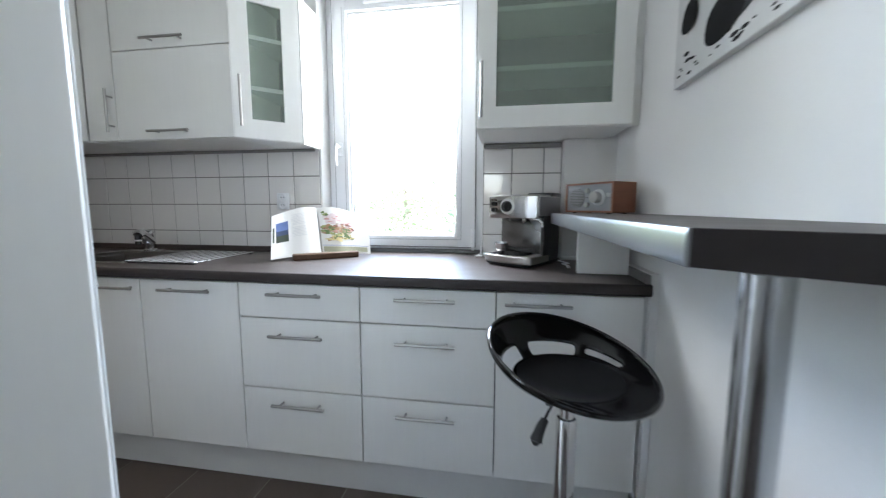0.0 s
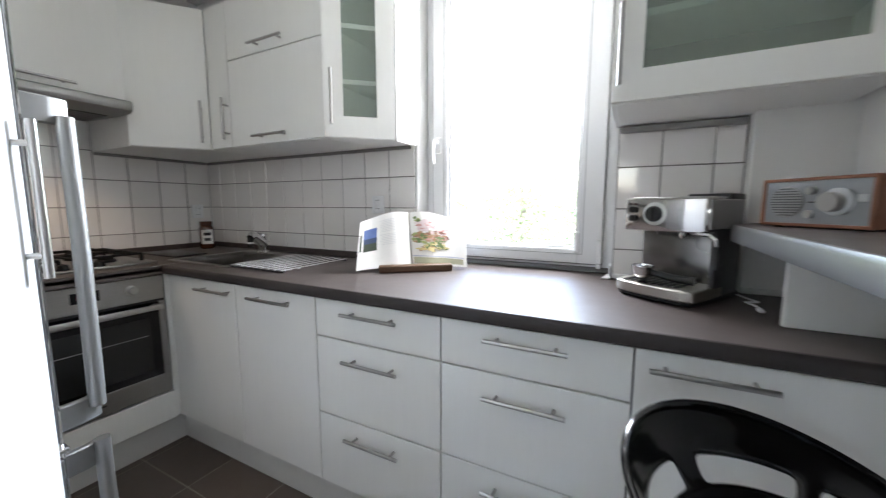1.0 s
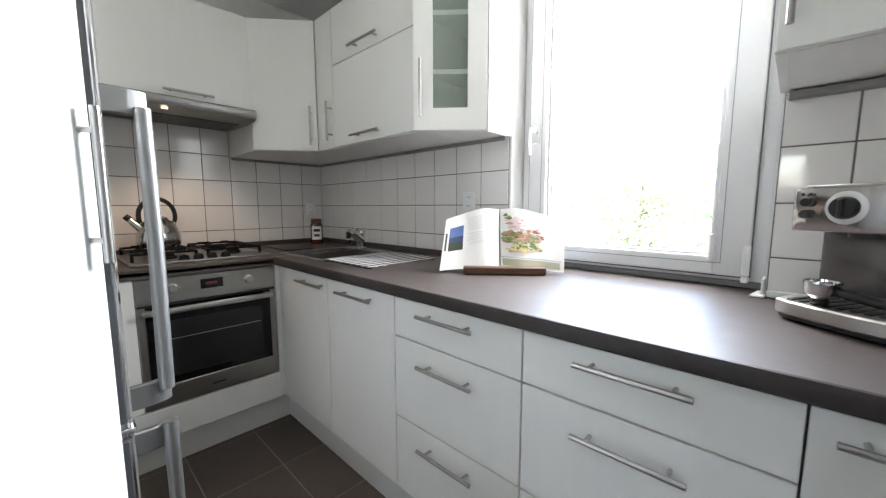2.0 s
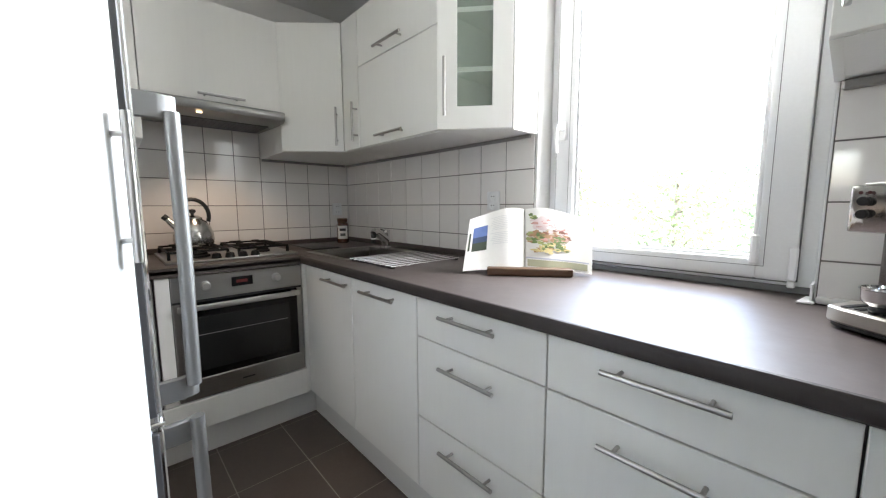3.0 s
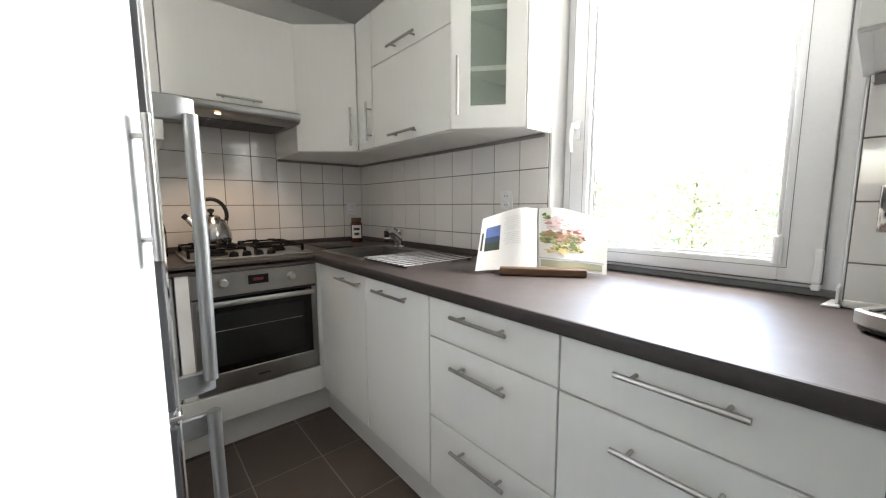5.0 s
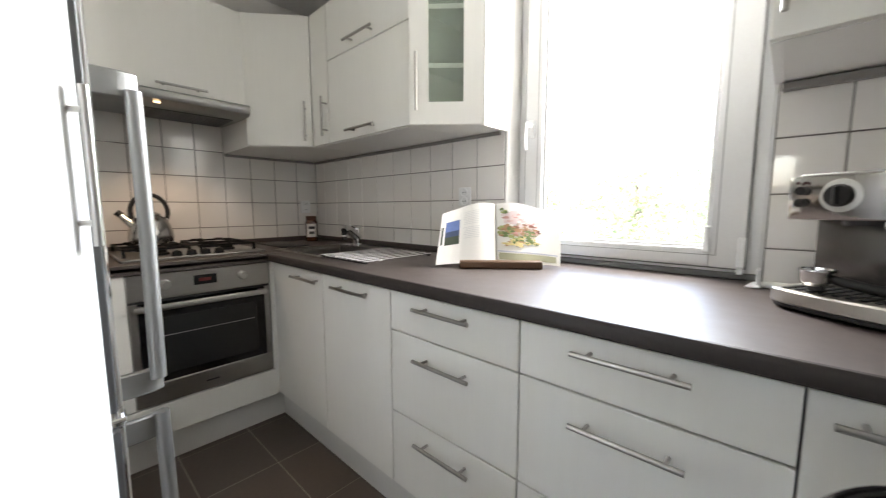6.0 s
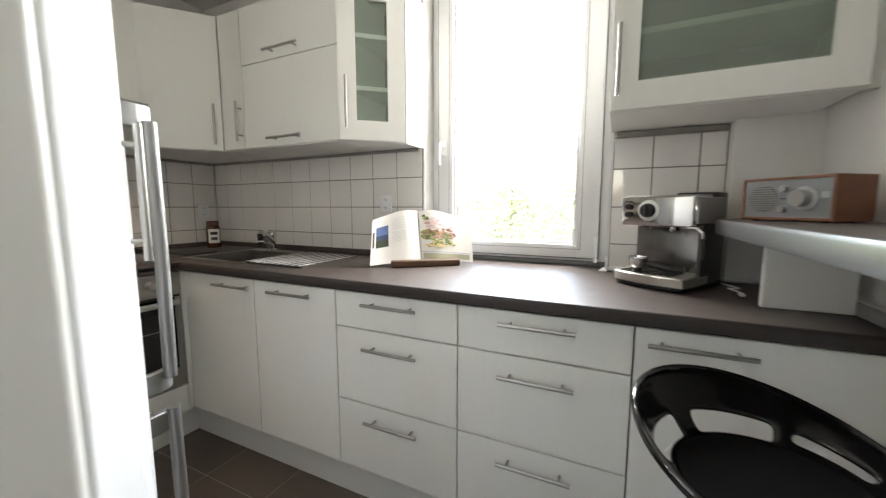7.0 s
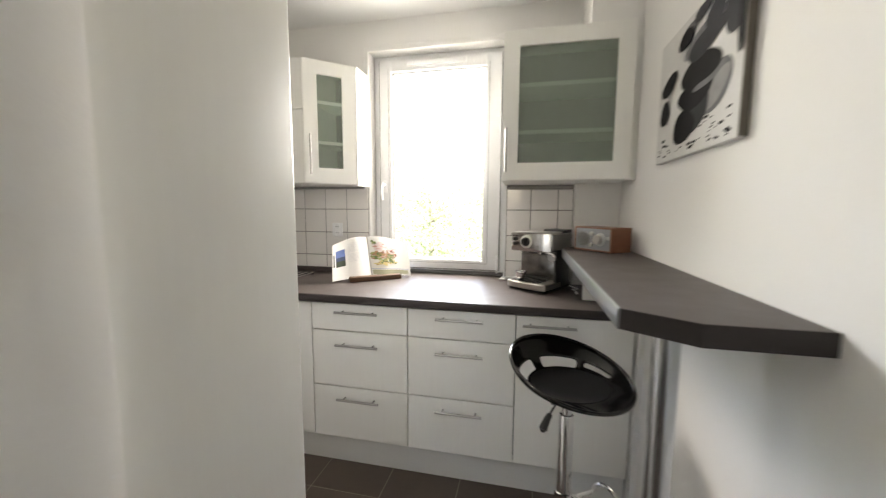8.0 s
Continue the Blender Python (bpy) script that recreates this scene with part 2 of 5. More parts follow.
# ---- shell ----
bm = bmesh.new()
for a in ((WX - 0.2, WIN[0], 0), (WIN[1], EX + 0.2, 0)):
    box(bm, a[0], a[1], NY, NY + 0.34, 0, CEIL)
box(bm, WIN[0], WIN[1], NY, NY + 0.34, 0, 0.862)
box(bm, WIN[0], WIN[1], NY, NY + 0.34, WIN[3], CEIL)
wall_north = setting("wall_north", bm, M_WALL, "white painted kitchen wall with a window opening")
wall_west = setting("wall_west", B(WX - 0.2, WX, 0.0, NY, 0, CEIL), M_WALL, "white painted wall behind the hob")
wall_east = setting("wall_east", B(EX, EX + 0.2, -2.6, NY, 0, CEIL), M_WALL, "matt white painted side wall above the bar")
wall_south = setting("wall_south", B(WX, -0.405, -0.02, 0.09, 0, CEIL, bev=0.002, seg=2), M_WALL, "white wall end beside the kitchen doorway")
wall_hall_west = setting("wall_hall_west", B(-1.6, -1.5, -2.6, -0.02, 0, CEIL), M_WALL, "plain white hallway wall")
bm = bmesh.new()
# unseen back wall; its opening is assumed and sized to admit fill light
HO = (-0.40, -0.05, 1.40, 1.75)
box(bm, -1.6, HO[0], -2.7, -2.6, 0, CEIL)
box(bm, HO[1], EX + 0.2, -2.7, -2.6, 0, CEIL)
box(bm, HO[0], HO[1], -2.7, -2.6, 0, HO[2])
box(bm, HO[0], HO[1], -2.7, -2.6, HO[3], CEIL)
wall_hall_back = setting("wall_hall_back", bm, M_WALL, "plain white unseen wall with an opening added for light")
ceiling = setting("ceiling", B(WX - 0.2, EX + 0.2, -2.7, NY + 0.34, CEIL, CEIL + 0.15), M_CEIL, "matt white painted ceiling")
floor = setting("floor", B(WX - 0.2, EX + 0.2, -2.7, NY + 0.34, -0.15, -0.0012), M_FGROUT, "dark brown stone-look tiled kitchen floor")
pillar = setting("pillar", B(0.29, EX, 1.93, NY, 0.9, 1.47), M_WALL, "white boxed-in pipe pillar in the corner")
duct_boxing = setting("trim_duct", B(0.30, EX, 1.69, NY, 2.162, CEIL), M_WALL, "white plaster duct boxing above the wall cabinet")
pipe_boxing = setting("trim_pipe", B(WX, -2.46, 0.735, 0.785, 0.905, 1.462), M_WALL, "narrow white boxing beside the hob")

# ---- window ----
win = thing("window_1", "white plastic tilt window with a single bright pane", "window", (-0.52, 2.1, 0.93), kind="structure")
bm = bmesh.new()
fx0, fx1, fz0, fz1, fy0, fy1 = -0.943, -0.09, 0.922, 2.273, 2.105, 2.175
box(bm, fx0, fx0 + 0.055, fy0, fy1, fz0, fz1, bev=0.004)
box(bm, fx1 - 0.055, fx1, fy0, fy1, fz0, fz1, bev=0.004)
box(bm, fx0 + 0.052, fx1 - 0.052, fy0 + 0.001, fy1, fz0, fz0 + 0.045, bev=0.004)
box(bm, fx0 + 0.052, fx1 - 0.052, fy0 + 0.001, fy1, fz1 - 0.06, fz1, bev=0.004)
part("window_frame", bm, M_PVC, win)
sx0, sx1, sz0, sz1, sy0, sy1 = -0.902, -0.13, 0.94, 2.243, 2.082, 2.15
sash = bmesh.new()
gx0, gx1, gz0, gz1 = -0.822, -0.222, 1.0, 2.172
for a in ((sx0, gx0, sz0, sz1), (gx1, sx1, sz0, sz1)):
    box(sash, a[0], a[1], sy0, sy1, a[2], a[3], bev=0.006, seg=2)
for a in ((gx0 - 0.002, gx1 + 0.002, sz0 + 0.0005, gz0), (gx0 - 0.002, gx1 + 0.002, gz1, sz1 - 0.0005)):
    box(sash, a[0], a[1], sy0 + 0.0005, sy1, a[2], a[3], bev=0.006, seg=2)
sash_ob = part("sash", sash, M_PVC, win)
bm = bmesh.new()
for a in ((gx0, gx0 + 0.012, gz0, gz1), (gx1 - 0.012, gx1, gz0, gz1), (gx0, gx1, gz0, gz0 + 0.012), (gx0, gx1, gz1 - 0.012, gz1)):
    box(bm, a[0], a[1], sy0 + 0.018, sy0 + 0.03, a[2], a[3], bev=0.003)
part("glazing_bead", bm, M_PVC, sash_ob)
bm = bmesh.new()
for a in ((gx0 + 0.010, gx0 + 0.015, gz0, gz1), (gx1 - 0.015, gx1 - 0.010, gz0, gz1), (gx0, gx1, gz0 + 0.010, gz0 + 0.015)):
    box(bm, a[0], a[1], sy0 + 0.032, sy0 + 0.036, a[2], a[3])
part("gasket", bm, M_SEAL, sash_ob)
bm = bmesh.new()
for x in (gx0 - 0.021, gx1 + 0.019):
    box(bm, x, x + 0.0016, sy0 - 0.0006, sy0 + 0.002, gz0 - 0.02, gz1 + 0.02)
box(bm, gx0 - 0.02, gx1 + 0.02, sy0 - 0.0006, sy0 + 0.002, gz0 - 0.0216, gz0 - 0.02)
part("bead_joint", bm, M_SEAL, sash_ob)
bm = bmesh.new()
for a in ((sx0 - 0.0035, sx0 - 0.0002, sz0, sz1), (sx1 + 0.0002, sx1 + 0.0035, sz0, sz1), (sx0, sx1, sz0 - 0.0035, sz0 - 0.0002)):
    box(bm, a[0], a[1], sy0 + 0.008, fy0 - 0.0005, a[2], a[3])
part("rebate_gasket", bm, M_SEAL, sash_ob)
pane = part("pane", B(gx0 - 0.01, gx1 + 0.01, sy0 + 0.036, sy0 + 0.046, gz0 - 0.01, gz1 + 0.01), M_GLASS, win)
pane.visible_shadow = False
bm = bmesh.new()
box(bm, -0.885, -0.853, sy0 - 0.012, sy0, 1.425, 1.50, bev=0.005, seg=2)
tube(bm, [(-0.869, sy0 - 0.012, 1.475), (-0.869, sy0 - 0.045, 1.475)], 0.009)
tube(bm, [(-0.869, sy0 - 0.045, 1.485), (-0.872, sy0 - 0.05, 1.46), (-0.874, sy0 - 0.05, 1.42), (-0.872, sy0 - 0.046, 1.375)], 0.0105, r1=0.009, flat=0.7)
part("window_handle", bm, M_PVC, win, "white lever handle")
part("vent", B(-0.72, -0.34, sy0 - 0.02, sy0, 2.196, 2.226, bev=0.005), M_PVC, win, "white trickle vent")
part("hinge_cover", B(-0.148, -0.128, sy0 - 0.014, sy0 + 0.002, 0.945, 1.04, bev=0.004), M_PVC, win)
part("hinge_cap", B(-0.147, -0.129, sy0 - 0.016, sy0 + 0.002, 0.925, 0.943, bev=0.003), M_PVC, win)
bm = bmesh.new()
tube(bm, [(-0.225, sy0 - 0.006, 1.0), (-0.225, sy0 - 0.006, 1.75)], 0.006, 8)
box(bm, -0.236, -0.214, sy0 - 0.016, sy0, 0.985, 1.075, bev=0.006)
part("blind_guide", bm, M_PVC, win, "white blind cord guide with a clip")
part("window_seal", B(fx0, fx1, fy0 - 0.012, fy0 + 0.01, 0.906, 0.926, bev=0.003), M_SEAL, win, "grey seal strip")
bm = bmesh.new()
for a in ((-0.972, WIN[0] + 0.003, 1.47, 2.30), (WIN[1] - 0.003, -0.062, 1.47, 2.30)):
    box(bm, a[0], a[1], NY - 0.004, NY + 0.02, a[2], a[3], bev=0.002)
box(bm, -0.97, -0.064, NY - 0.0045, NY + 0.02, 2.272, 2.30, bev=0.002)
part("architrave", bm, M_WALL, win)


# ---- cabinet pieces ----
def bar_handle(p0, p1, out, parent, r=0.006, post=0.032):
    """A round steel bar on two posts; out points away from the front."""
    p0, p1, out = Vector(p0), Vector(p1), Vector(out)
    d = (p1 - p0).normalized()
    bm = bmesh.new()
    tube(bm, [p0, p0 + d * 0.002, p1 - d * 0.002, p1], r, 14)
    for q in (p0 + d * 0.032, p1 - d * 0.032):
        tube(bm, [q - out * post, q], r * 0.72, 10)
    return part("handle", bm, M_STEELX, parent, "brushed steel bar handle")


def front(name, a, b, z0, z1, parent, material=None, gap=0.0020, thick=0.019):
    """A flat front between plan points a and b, facing to the right of the way from a to b."""
    a, b = Vector((*a, 0)), Vector((*b, 0))
    d = (b - a).normalized()
    n = Vector((d.y, -d.x, 0))
    m = Matrix((( d.x, -n.x, 0, a.x), (d.y, -n.y, 0, a.y), (0, 0, 1, 0), (0, 0, 0, 1)))
    bm = B(gap, (b - a).length - gap, 0, thick, z0 + gap, z1 - gap, bev=0.0016, m=m)
    return part(name, bm, material or M_FRONT, parent)


# base units on the window wall
def base_unit(name, label, x0, x1):
    ob = thing(name, label, "cabinet", ((x0 + x1) / 2, 1.7, 0.0))
    part("body", B(x0 + 0.001, x1 - 0.001, FRONT + 0.0205, NY - 0.01, PLINZ + 0.002, 0.864), M_EDGE, ob)
    return ob


sink_unit = base_unit("sink_cabinet", "white two-door sink base cabinet under dark worktop", -1.945, -1.0)
for x0, x1, h0, h1 in ((-1.940, -1.4505, -1.685, -1.458), (-1.4495, -1.0, -1.335, -1.105)):
    d = front("door", (x0, FRONT), (x1, FRONT), PLINZ, 0.860, sink_unit)
    bar_handle((h0, FRONT - 0.032, 0.822), (h1, FRONT - 0.032, 0.822), (0, -1, 0), d)
for x0, x1, lab in ((-1.0, -0.5, "white three-drawer base cabinet with steel bar handles"), (-0.5, 0.0, "white three-drawer base cabinet under the window worktop")):
    u = base_unit("drawer_cabinet", lab, x0, x1)
    tagged(u, group="drawer cabinets")
    c = (x0 + x1) / 2
    for z0, z1, hz in ((0.7235, 0.860, 0.822), (0.4365, 0.7225, 0.659), (PLINZ, 0.4355, 0.380)):
        d = front("drawer", (x0, FRONT), (x1, FRONT), z0, z1, u)
        bar_handle((c - 0.109, FRONT - 0.032, hz), (c + 0.109, FRONT - 0.032, hz), (0, -1, 0), d)
u = base_unit("end_cabinet", "white single-door base cabinet beside the wall", 0.0, 0.485)
d = front("door", (0.0, FRONT), (0.482, FRONT), PLINZ, 0.860, u)
bar_handle((0.03, FRONT - 0.032, 0.822), (0.25, FRONT - 0.032, 0.822), (0, -1, 0), d)
part("filler", B(0.486, 0.4925, FRONT + 0.012, FRONT + 0.03, 0.0, 0.864), M_PLINTH, u)

# plinth
bm = bmesh.new()
box(bm, -2.01, 0.486, 1.452, 1.468, 0.001, PLINZ, bev=0.001)
solid("plinth_board", bm, M_PLINTH, "off-white plinth board along the window cabinets", "plinth")
solid("plinth_board", B(-2.026, -2.010, 0.25, 1.4675, 0.001, 0.150, bev=0.001), M_PLINTH, "off-white plinth board under the oven", "plinth")

# worktop, one L-shaped piece with a rounded front
wt = thing("worktop", "dark brown-grey laminate L-shaped worktop with rounded edge", "worktop", (-1.0, 1.7, 0.866))
bm = bmesh.new()
SINK = (-2.06, -1.66, 1.50, 1.86)


# the long leg round the sink bowl, and the short leg by the oven
EDGE = 1.372
gxs = sorted([-2.58, SINK[0], SINK[1], -1.934, WIN[0] + 0.001, WIN[1] - 0.001, 0.492])
gys = [0.30, EDGE + 0.012, SINK[2], SINK[3], 2.0, 2.12]


def on_top(x, y):
    """Whether the worktop covers this spot of its plan."""
    if y > 2.0:
        return WIN[0] < x < WIN[1]
    if y < EDGE + 0.012:
        return x < -1.934
    return not (SINK[0] < x < SINK[1] and SINK[2] < y < SINK[3])


cells = [(i, j) for i in range(len(gxs) - 1) for j in range(len(gys) - 1) if on_top((gxs[i] + gxs[i + 1]) / 2, (gys[j] + gys[j + 1]) / 2)]
corner = {}


def cv(i, j, z):
    if (i, j, z) not in corner:
        corner[i, j, z] = bm.verts.new((gxs[i], gys[j], z))
    return corner[i, j, z]


for i, j in cells:
    bm.faces.new([cv(i, j, TOPZ), cv(i + 1, j, TOPZ), cv(i + 1, j + 1, TOPZ), cv(i, j + 1, TOPZ)])
    bm.faces.new([cv(i, j, 0.866), cv(i, j + 1, 0.866), cv(i + 1, j + 1, 0.866), cv(i + 1, j, 0.866)])
    for (di, dj), (p, q) in (((0, -1), ((0, 0), (1, 0))), ((1, 0), ((1, 0), (1, 1))), ((0, 1), ((1, 1), (0, 1))), ((-1, 0), ((0, 1), (0, 0)))):
        if (i + di, j + dj) not in cells:
            bm.faces.new([cv(i + p[0], j + p[1], 0.866), cv(i + q[0], j + q[1], 0.866), cv(i + q[0], j + q[1], TOPZ), cv(i + p[0], j + p[1], TOPZ)])
part("slab", bm, M_TOP, wt)
bm = bmesh.new()
nose = [(0.012, 0.866), (0.006, 0.867), (0.001, 0.872), (0.0, 0.88), (0.0, 0.893), (0.002, 0.900), (0.006, 0.904), (0.012, 0.905)]


def nosing(bm, start, end, inward):
    s, e, n = Vector(start), Vector(end), Vector(inward)
    a = [bm.verts.new(s + n * o + Vector((0, 0, z))) for o, z in nose]
    b = [bm.verts.new(e + n * o + Vector((0, 0, z))) for o, z in nose]
    fs = [bm.faces.new((a[i], a[i + 1], b[i + 1], b[i])) for i in range(len(nose) - 1)]
    fs += [bm.faces.new(a), bm.faces.new(b[::-1])]
    bmesh.ops.recalc_face_normals(bm, faces=fs)


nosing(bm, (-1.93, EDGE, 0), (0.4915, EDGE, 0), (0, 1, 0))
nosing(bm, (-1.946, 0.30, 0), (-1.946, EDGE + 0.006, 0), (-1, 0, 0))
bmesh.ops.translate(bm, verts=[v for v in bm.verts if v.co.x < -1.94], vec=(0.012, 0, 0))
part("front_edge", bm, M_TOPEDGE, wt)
for a in ((-2.58, -0.955, 1.986, 2.0), (-2.58, -2.566, 0.30, 1.986), (0.476, 0.4915, 1.39, 1.925)):
    part("upstand", B(*a, TOPZ, TOPZ + 0.03, bev=0.003), M_STRIP if a[0] > 0 else M_TOP, wt, "narrow splash strip")
part("joint_strip", B(-1.945, -1.94, 1.376, 1.99, TOPZ - 0.001, TOPZ + 0.0015), M_STRIP, wt)

# oven run
ov = thing("built_in_oven", "stainless built-in oven with black glass door", "oven", (-2.2, 1.1, 0.3))
OX = -1.945
part("body", B(-2.5, OX - 0.022, 0.83, 1.375, 0.31, 0.855), M_GREYD, ov)
panel = part("control_panel", B(OX - 0.02, OX, 0.825, 1.380, 0.752, 0.862, bev=0.003), M_STEEL, ov)
for y in (0.952, 1.253):
    bm = bmesh.new()
    lathe(bm, [(0.0, 0.0), (0.021, 0.0), (0.021, 0.004), (0.017, 0.006), (0.0165, 0.024), (0.014, 0.027), (0.0, 0.027)], seg=24, m=pose(OX, y, 0.812, 0, 90, 0))
    box(bm, OX + 0.024, OX + 0.0285, y - 0.0015, y + 0.0015, 0.812, 0.826)
    part("knob", bm, M_STEELX, panel, "round steel oven knob")
disp = part("display", B(OX, OX + 0.0015, 1.055, 1.145, 0.793, 0.836, bev=0.0005), M_DGLASS, panel, "black clock display")
part("digits", B(OX + 0.0015, OX + 0.002, 1.075, 1.122, 0.808, 0.822), emit_mat("red_digits", (0.12, 0.012, 0.01), 0.0004), disp)
for y in (1.165, 1.18):
    for z in (0.802, 0.814, 0.826):
        part("button", B(OX, OX + 0.0015, y - 0.003, y + 0.003, z - 0.002, z + 0.002), M_GREY, panel)
door = bmesh.new()
y0, y1, z0, z1 = 0.825, 1.380, 0.30, 0.742
box(door, OX - 0.02, OX, y0, y1, z0, 0.392, bev=0.003)
box(door, OX - 0.02, OX - 0.0005, y0, 0.853, 0.39, z1, bev=0.003)
box(door, OX - 0.02, OX - 0.0005, 1.352, y1, 0.39, z1, bev=0.003)
door = part("oven_door", door, M_STEEL, ov, "stainless oven door")
part("door_glass", B(OX - 0.018, OX - 0.003, 0.8535, 1.3515, 0.3925, 0.740), M_DGLASS, door, "black reflective glass")
M_OWIN = mat("oven_window", (0.016, 0.017, 0.017), 0.10, vary=0.15, scale=3, spec=0.4)
part("inner_window", B(OX - 0.0032, OX - 0.0026, 0.890, 1.312, 0.425, 0.672, bev=0.0002), M_OWIN, door, "slightly clearer oven window")
part("rack_line", B(OX - 0.0026, OX - 0.0020, 0.895, 1.300, 0.590, 0.5925), M_GREY, door, "oven rack seen through the glass")
bm = bmesh.new()
box(bm, OX + 0.030, OX + 0.044, 0.838, 1.352, 0.711, 0.737, bev=0.006, seg=2)
for y in (0.855, 1.332):
    box(bm, OX - 0.001, OX + 0.034, y - 0.012, y + 0.012, 0.714, 0.734, bev=0.003)
part("oven_handle", bm, M_STEELX, door, "flat steel oven handle")
part("badge", B(OX, OX + 0.001, 1.075, 1.13, 0.338, 0.345), M_GREYD, door)
part("seam", B(OX - 0.02, OX - 0.004, 0.828, 1.378, 0.742, 0.753), M_BLACK, ov)

oc = thing("oven_cabinet", "white oven housing with a plain lower panel", "cabinet", (-2.25, 1.1, 0.0))
part("side_panel", B(-2.55, OX - 0.002, 0.772, 0.822, 0.296, 0.864, bev=0.002), M_FRONT, oc)
part("corner_post", B(OX - 0.02, OX + 0.0, 1.384, 1.418, PLINZ, 0.864, bev=0.001), M_FRONT, oc)
part("lower_panel", B(OX - 0.02, OX - 0.001, 0.60, 1.392, 0.156, 0.292, bev=0.002), M_FRONT, oc)
part("carcass", B(-2.55, OX - 0.024, 0.772, 1.37, 0.152, 0.295), M_CARC, oc)

# the appliance beyond the oven, mostly hidden by the fridge
dw = thing("side_appliance", "dark grey appliance front beside the oven", "appliance", (-2.25, 0.5, 0.0))
part("body", B(-2.55, OX - 0.03, 0.31, 0.768, 0.16, 0.862, bev=0.004), M_GREYD, dw)
part("front_panel", B(OX - 0.03, OX - 0.012, 0.312, 0.766, 0.298, 0.855, bev=0.004), M_FRIDGE, dw)

# hob
hob = thing("gas_hob", "stainless four-burner gas hob with black iron grates", "hob", (-2.28, 1.11, TOPZ))
HX0, HX1, HY0, HY1 = -2.535, -2.03, 0.825, 1.405
bm = bmesh.new()
box(bm, HX0, HX1, HY0, HY1, TOPZ, TOPZ + 0.012, bev=0.005, seg=2)
plate = part("plate", bm, M_STEEL, hob)
for i, (bx, by, br) in enumerate(((-2.415, 0.965, 0.036), (-2.185, 0.965, 0.045), (-2.415, 1.25, 0.045), (-2.20, 1.27, 0.03))):
    bm = bmesh.new()
    lathe(bm, [(br * 1.25, 0.0), (br * 1.25, 0.008), (br, 0.012), (br, 0.02), (br * 0.85, 0.026), (0, 0.027)], c=(bx, by, TOPZ + 0.012), seg=24)
    part("burner", bm, M_IRON, hob)
for gy in (0.965, 1.255):
    bm = bmesh.new()
    z = TOPZ + 0.05
    for x in (-2.50, -2.30, -2.115):
        box(bm, x - 0.005, x + 0.005, gy - 0.125, gy + 0.125, z - 0.01, z, bev=0.002)
    for y in (gy - 0.12, gy + 0.12):
        box(bm, -2.505, -2.11, y - 0.005, y + 0.005, z - 0.01, z, bev=0.002)
    for bx in (-2.415, -2.19):
        for k in range(4):
            a = math.pi / 4 + k * math.pi / 2
            tube(bm, [(bx + 0.11 * math.cos(a), gy + 0.11 * math.sin(a), z), (bx + 0.045 * math.cos(a), gy + 0.045 * math.sin(a), z + 0.004)], 0.005, 8)
    for x in (-2.50, -2.115):
        for y in (gy - 0.12, gy + 0.12):
            box(bm, x - 0.006, x + 0.006, y - 0.006, y + 0.006, TOPZ + 0.011, z - 0.008)
    part("grate", bm, M_IRON, hob, "black cast-iron pan grate")
for y in (1.025, 1.082, 1.139, 1.196):
    bm = bmesh.new()
    lathe(bm, [(0.022, 0.0), (0.022, 0.004), (0.020, 0.008), (0.018, 0.019), (0.014, 0.023), (0, 0.023)], c=(-2.062, y, TOPZ + 0.012), seg=20)
    box(bm, -2.078, -2.046, y - 0.003, y + 0.003, TOPZ + 0.031, TOPZ + 0.038, bev=0.001)
    part("knob", bm, M_KNOB, hob, "black hob knob")

# kettle on the rear burner
kt = thing("kettle", "small stainless whistling kettle with black handle", "kettle", (-2.40, 0.99, TOPZ + 0.054))


def KS(bm):
    bmesh.ops.transform(bm, matrix=Matrix.Translation(kc) @ Matrix.Scale(1.22, 4) @ Matrix.Translation(kc).inverted(), verts=bm.verts)


kc = (-2.40, 0.99, TOPZ + 0.055)
bm = bmesh.new()
lathe(bm, [(0.066, 0.0), (0.074, 0.004), (0.077, 0.02), (0.075, 0.045), (0.066, 0.075), (0.052, 0.098), (0.036, 0.112), (0.034, 0.115)], c=kc, seg=36)
KS(bm)
part("pot", bm, M_KETTLE, kt)
bm = bmesh.new()
lathe(bm, [(0.036, 0.113), (0.035, 0.118), (0.02, 0.126), (0.0, 0.128)], c=kc, seg=28)
KS(bm)
lid = part("lid", bm, M_KETTLE, kt)
bm = bmesh.new()
lathe(bm, [(0.005, 0.126), (0.007, 0.136), (0.014, 0.142), (0.013, 0.152), (0.0, 0.156)], c=kc, seg=16)
KS(bm)
part("knob", bm, M_BLACK, lid)
bm = bmesh.new()
pts = [(kc[0], kc[1] + 0.062 * math.cos(a), kc[2] + 0.125 + 0.072 * math.sin(a)) for a in [math.pi * (-0.12 + 1.24 * k / 16) for k in range(17)]]
tube(bm, pts, 0.0085, 10)
KS(bm)
part("handle", bm, M_BLACK, kt, "black hoop handle")
bm = bmesh.new()
tube(bm, [(kc[0] + 0.01, kc[1] - 0.055, kc[2] + 0.07), (kc[0] - 0.005, kc[1] - 0.080, kc[2] + 0.100), (kc[0] - 0.01, kc[1] - 0.09, kc[2] + 0.115)], 0.016, 14, r1=0.011)
KS(bm)
spout = part("spout", bm, M_KETTLE, kt)
bm = bmesh.new()
tube(bm, [(kc[0] - 0.010, kc[1] - 0.088, kc[2] + 0.112), (kc[0] - 0.013, kc[1] - 0.102, kc[2] + 0.126)], 0.0125, 14)
KS(bm)
part("whistle", bm, M_BLACK, spout)

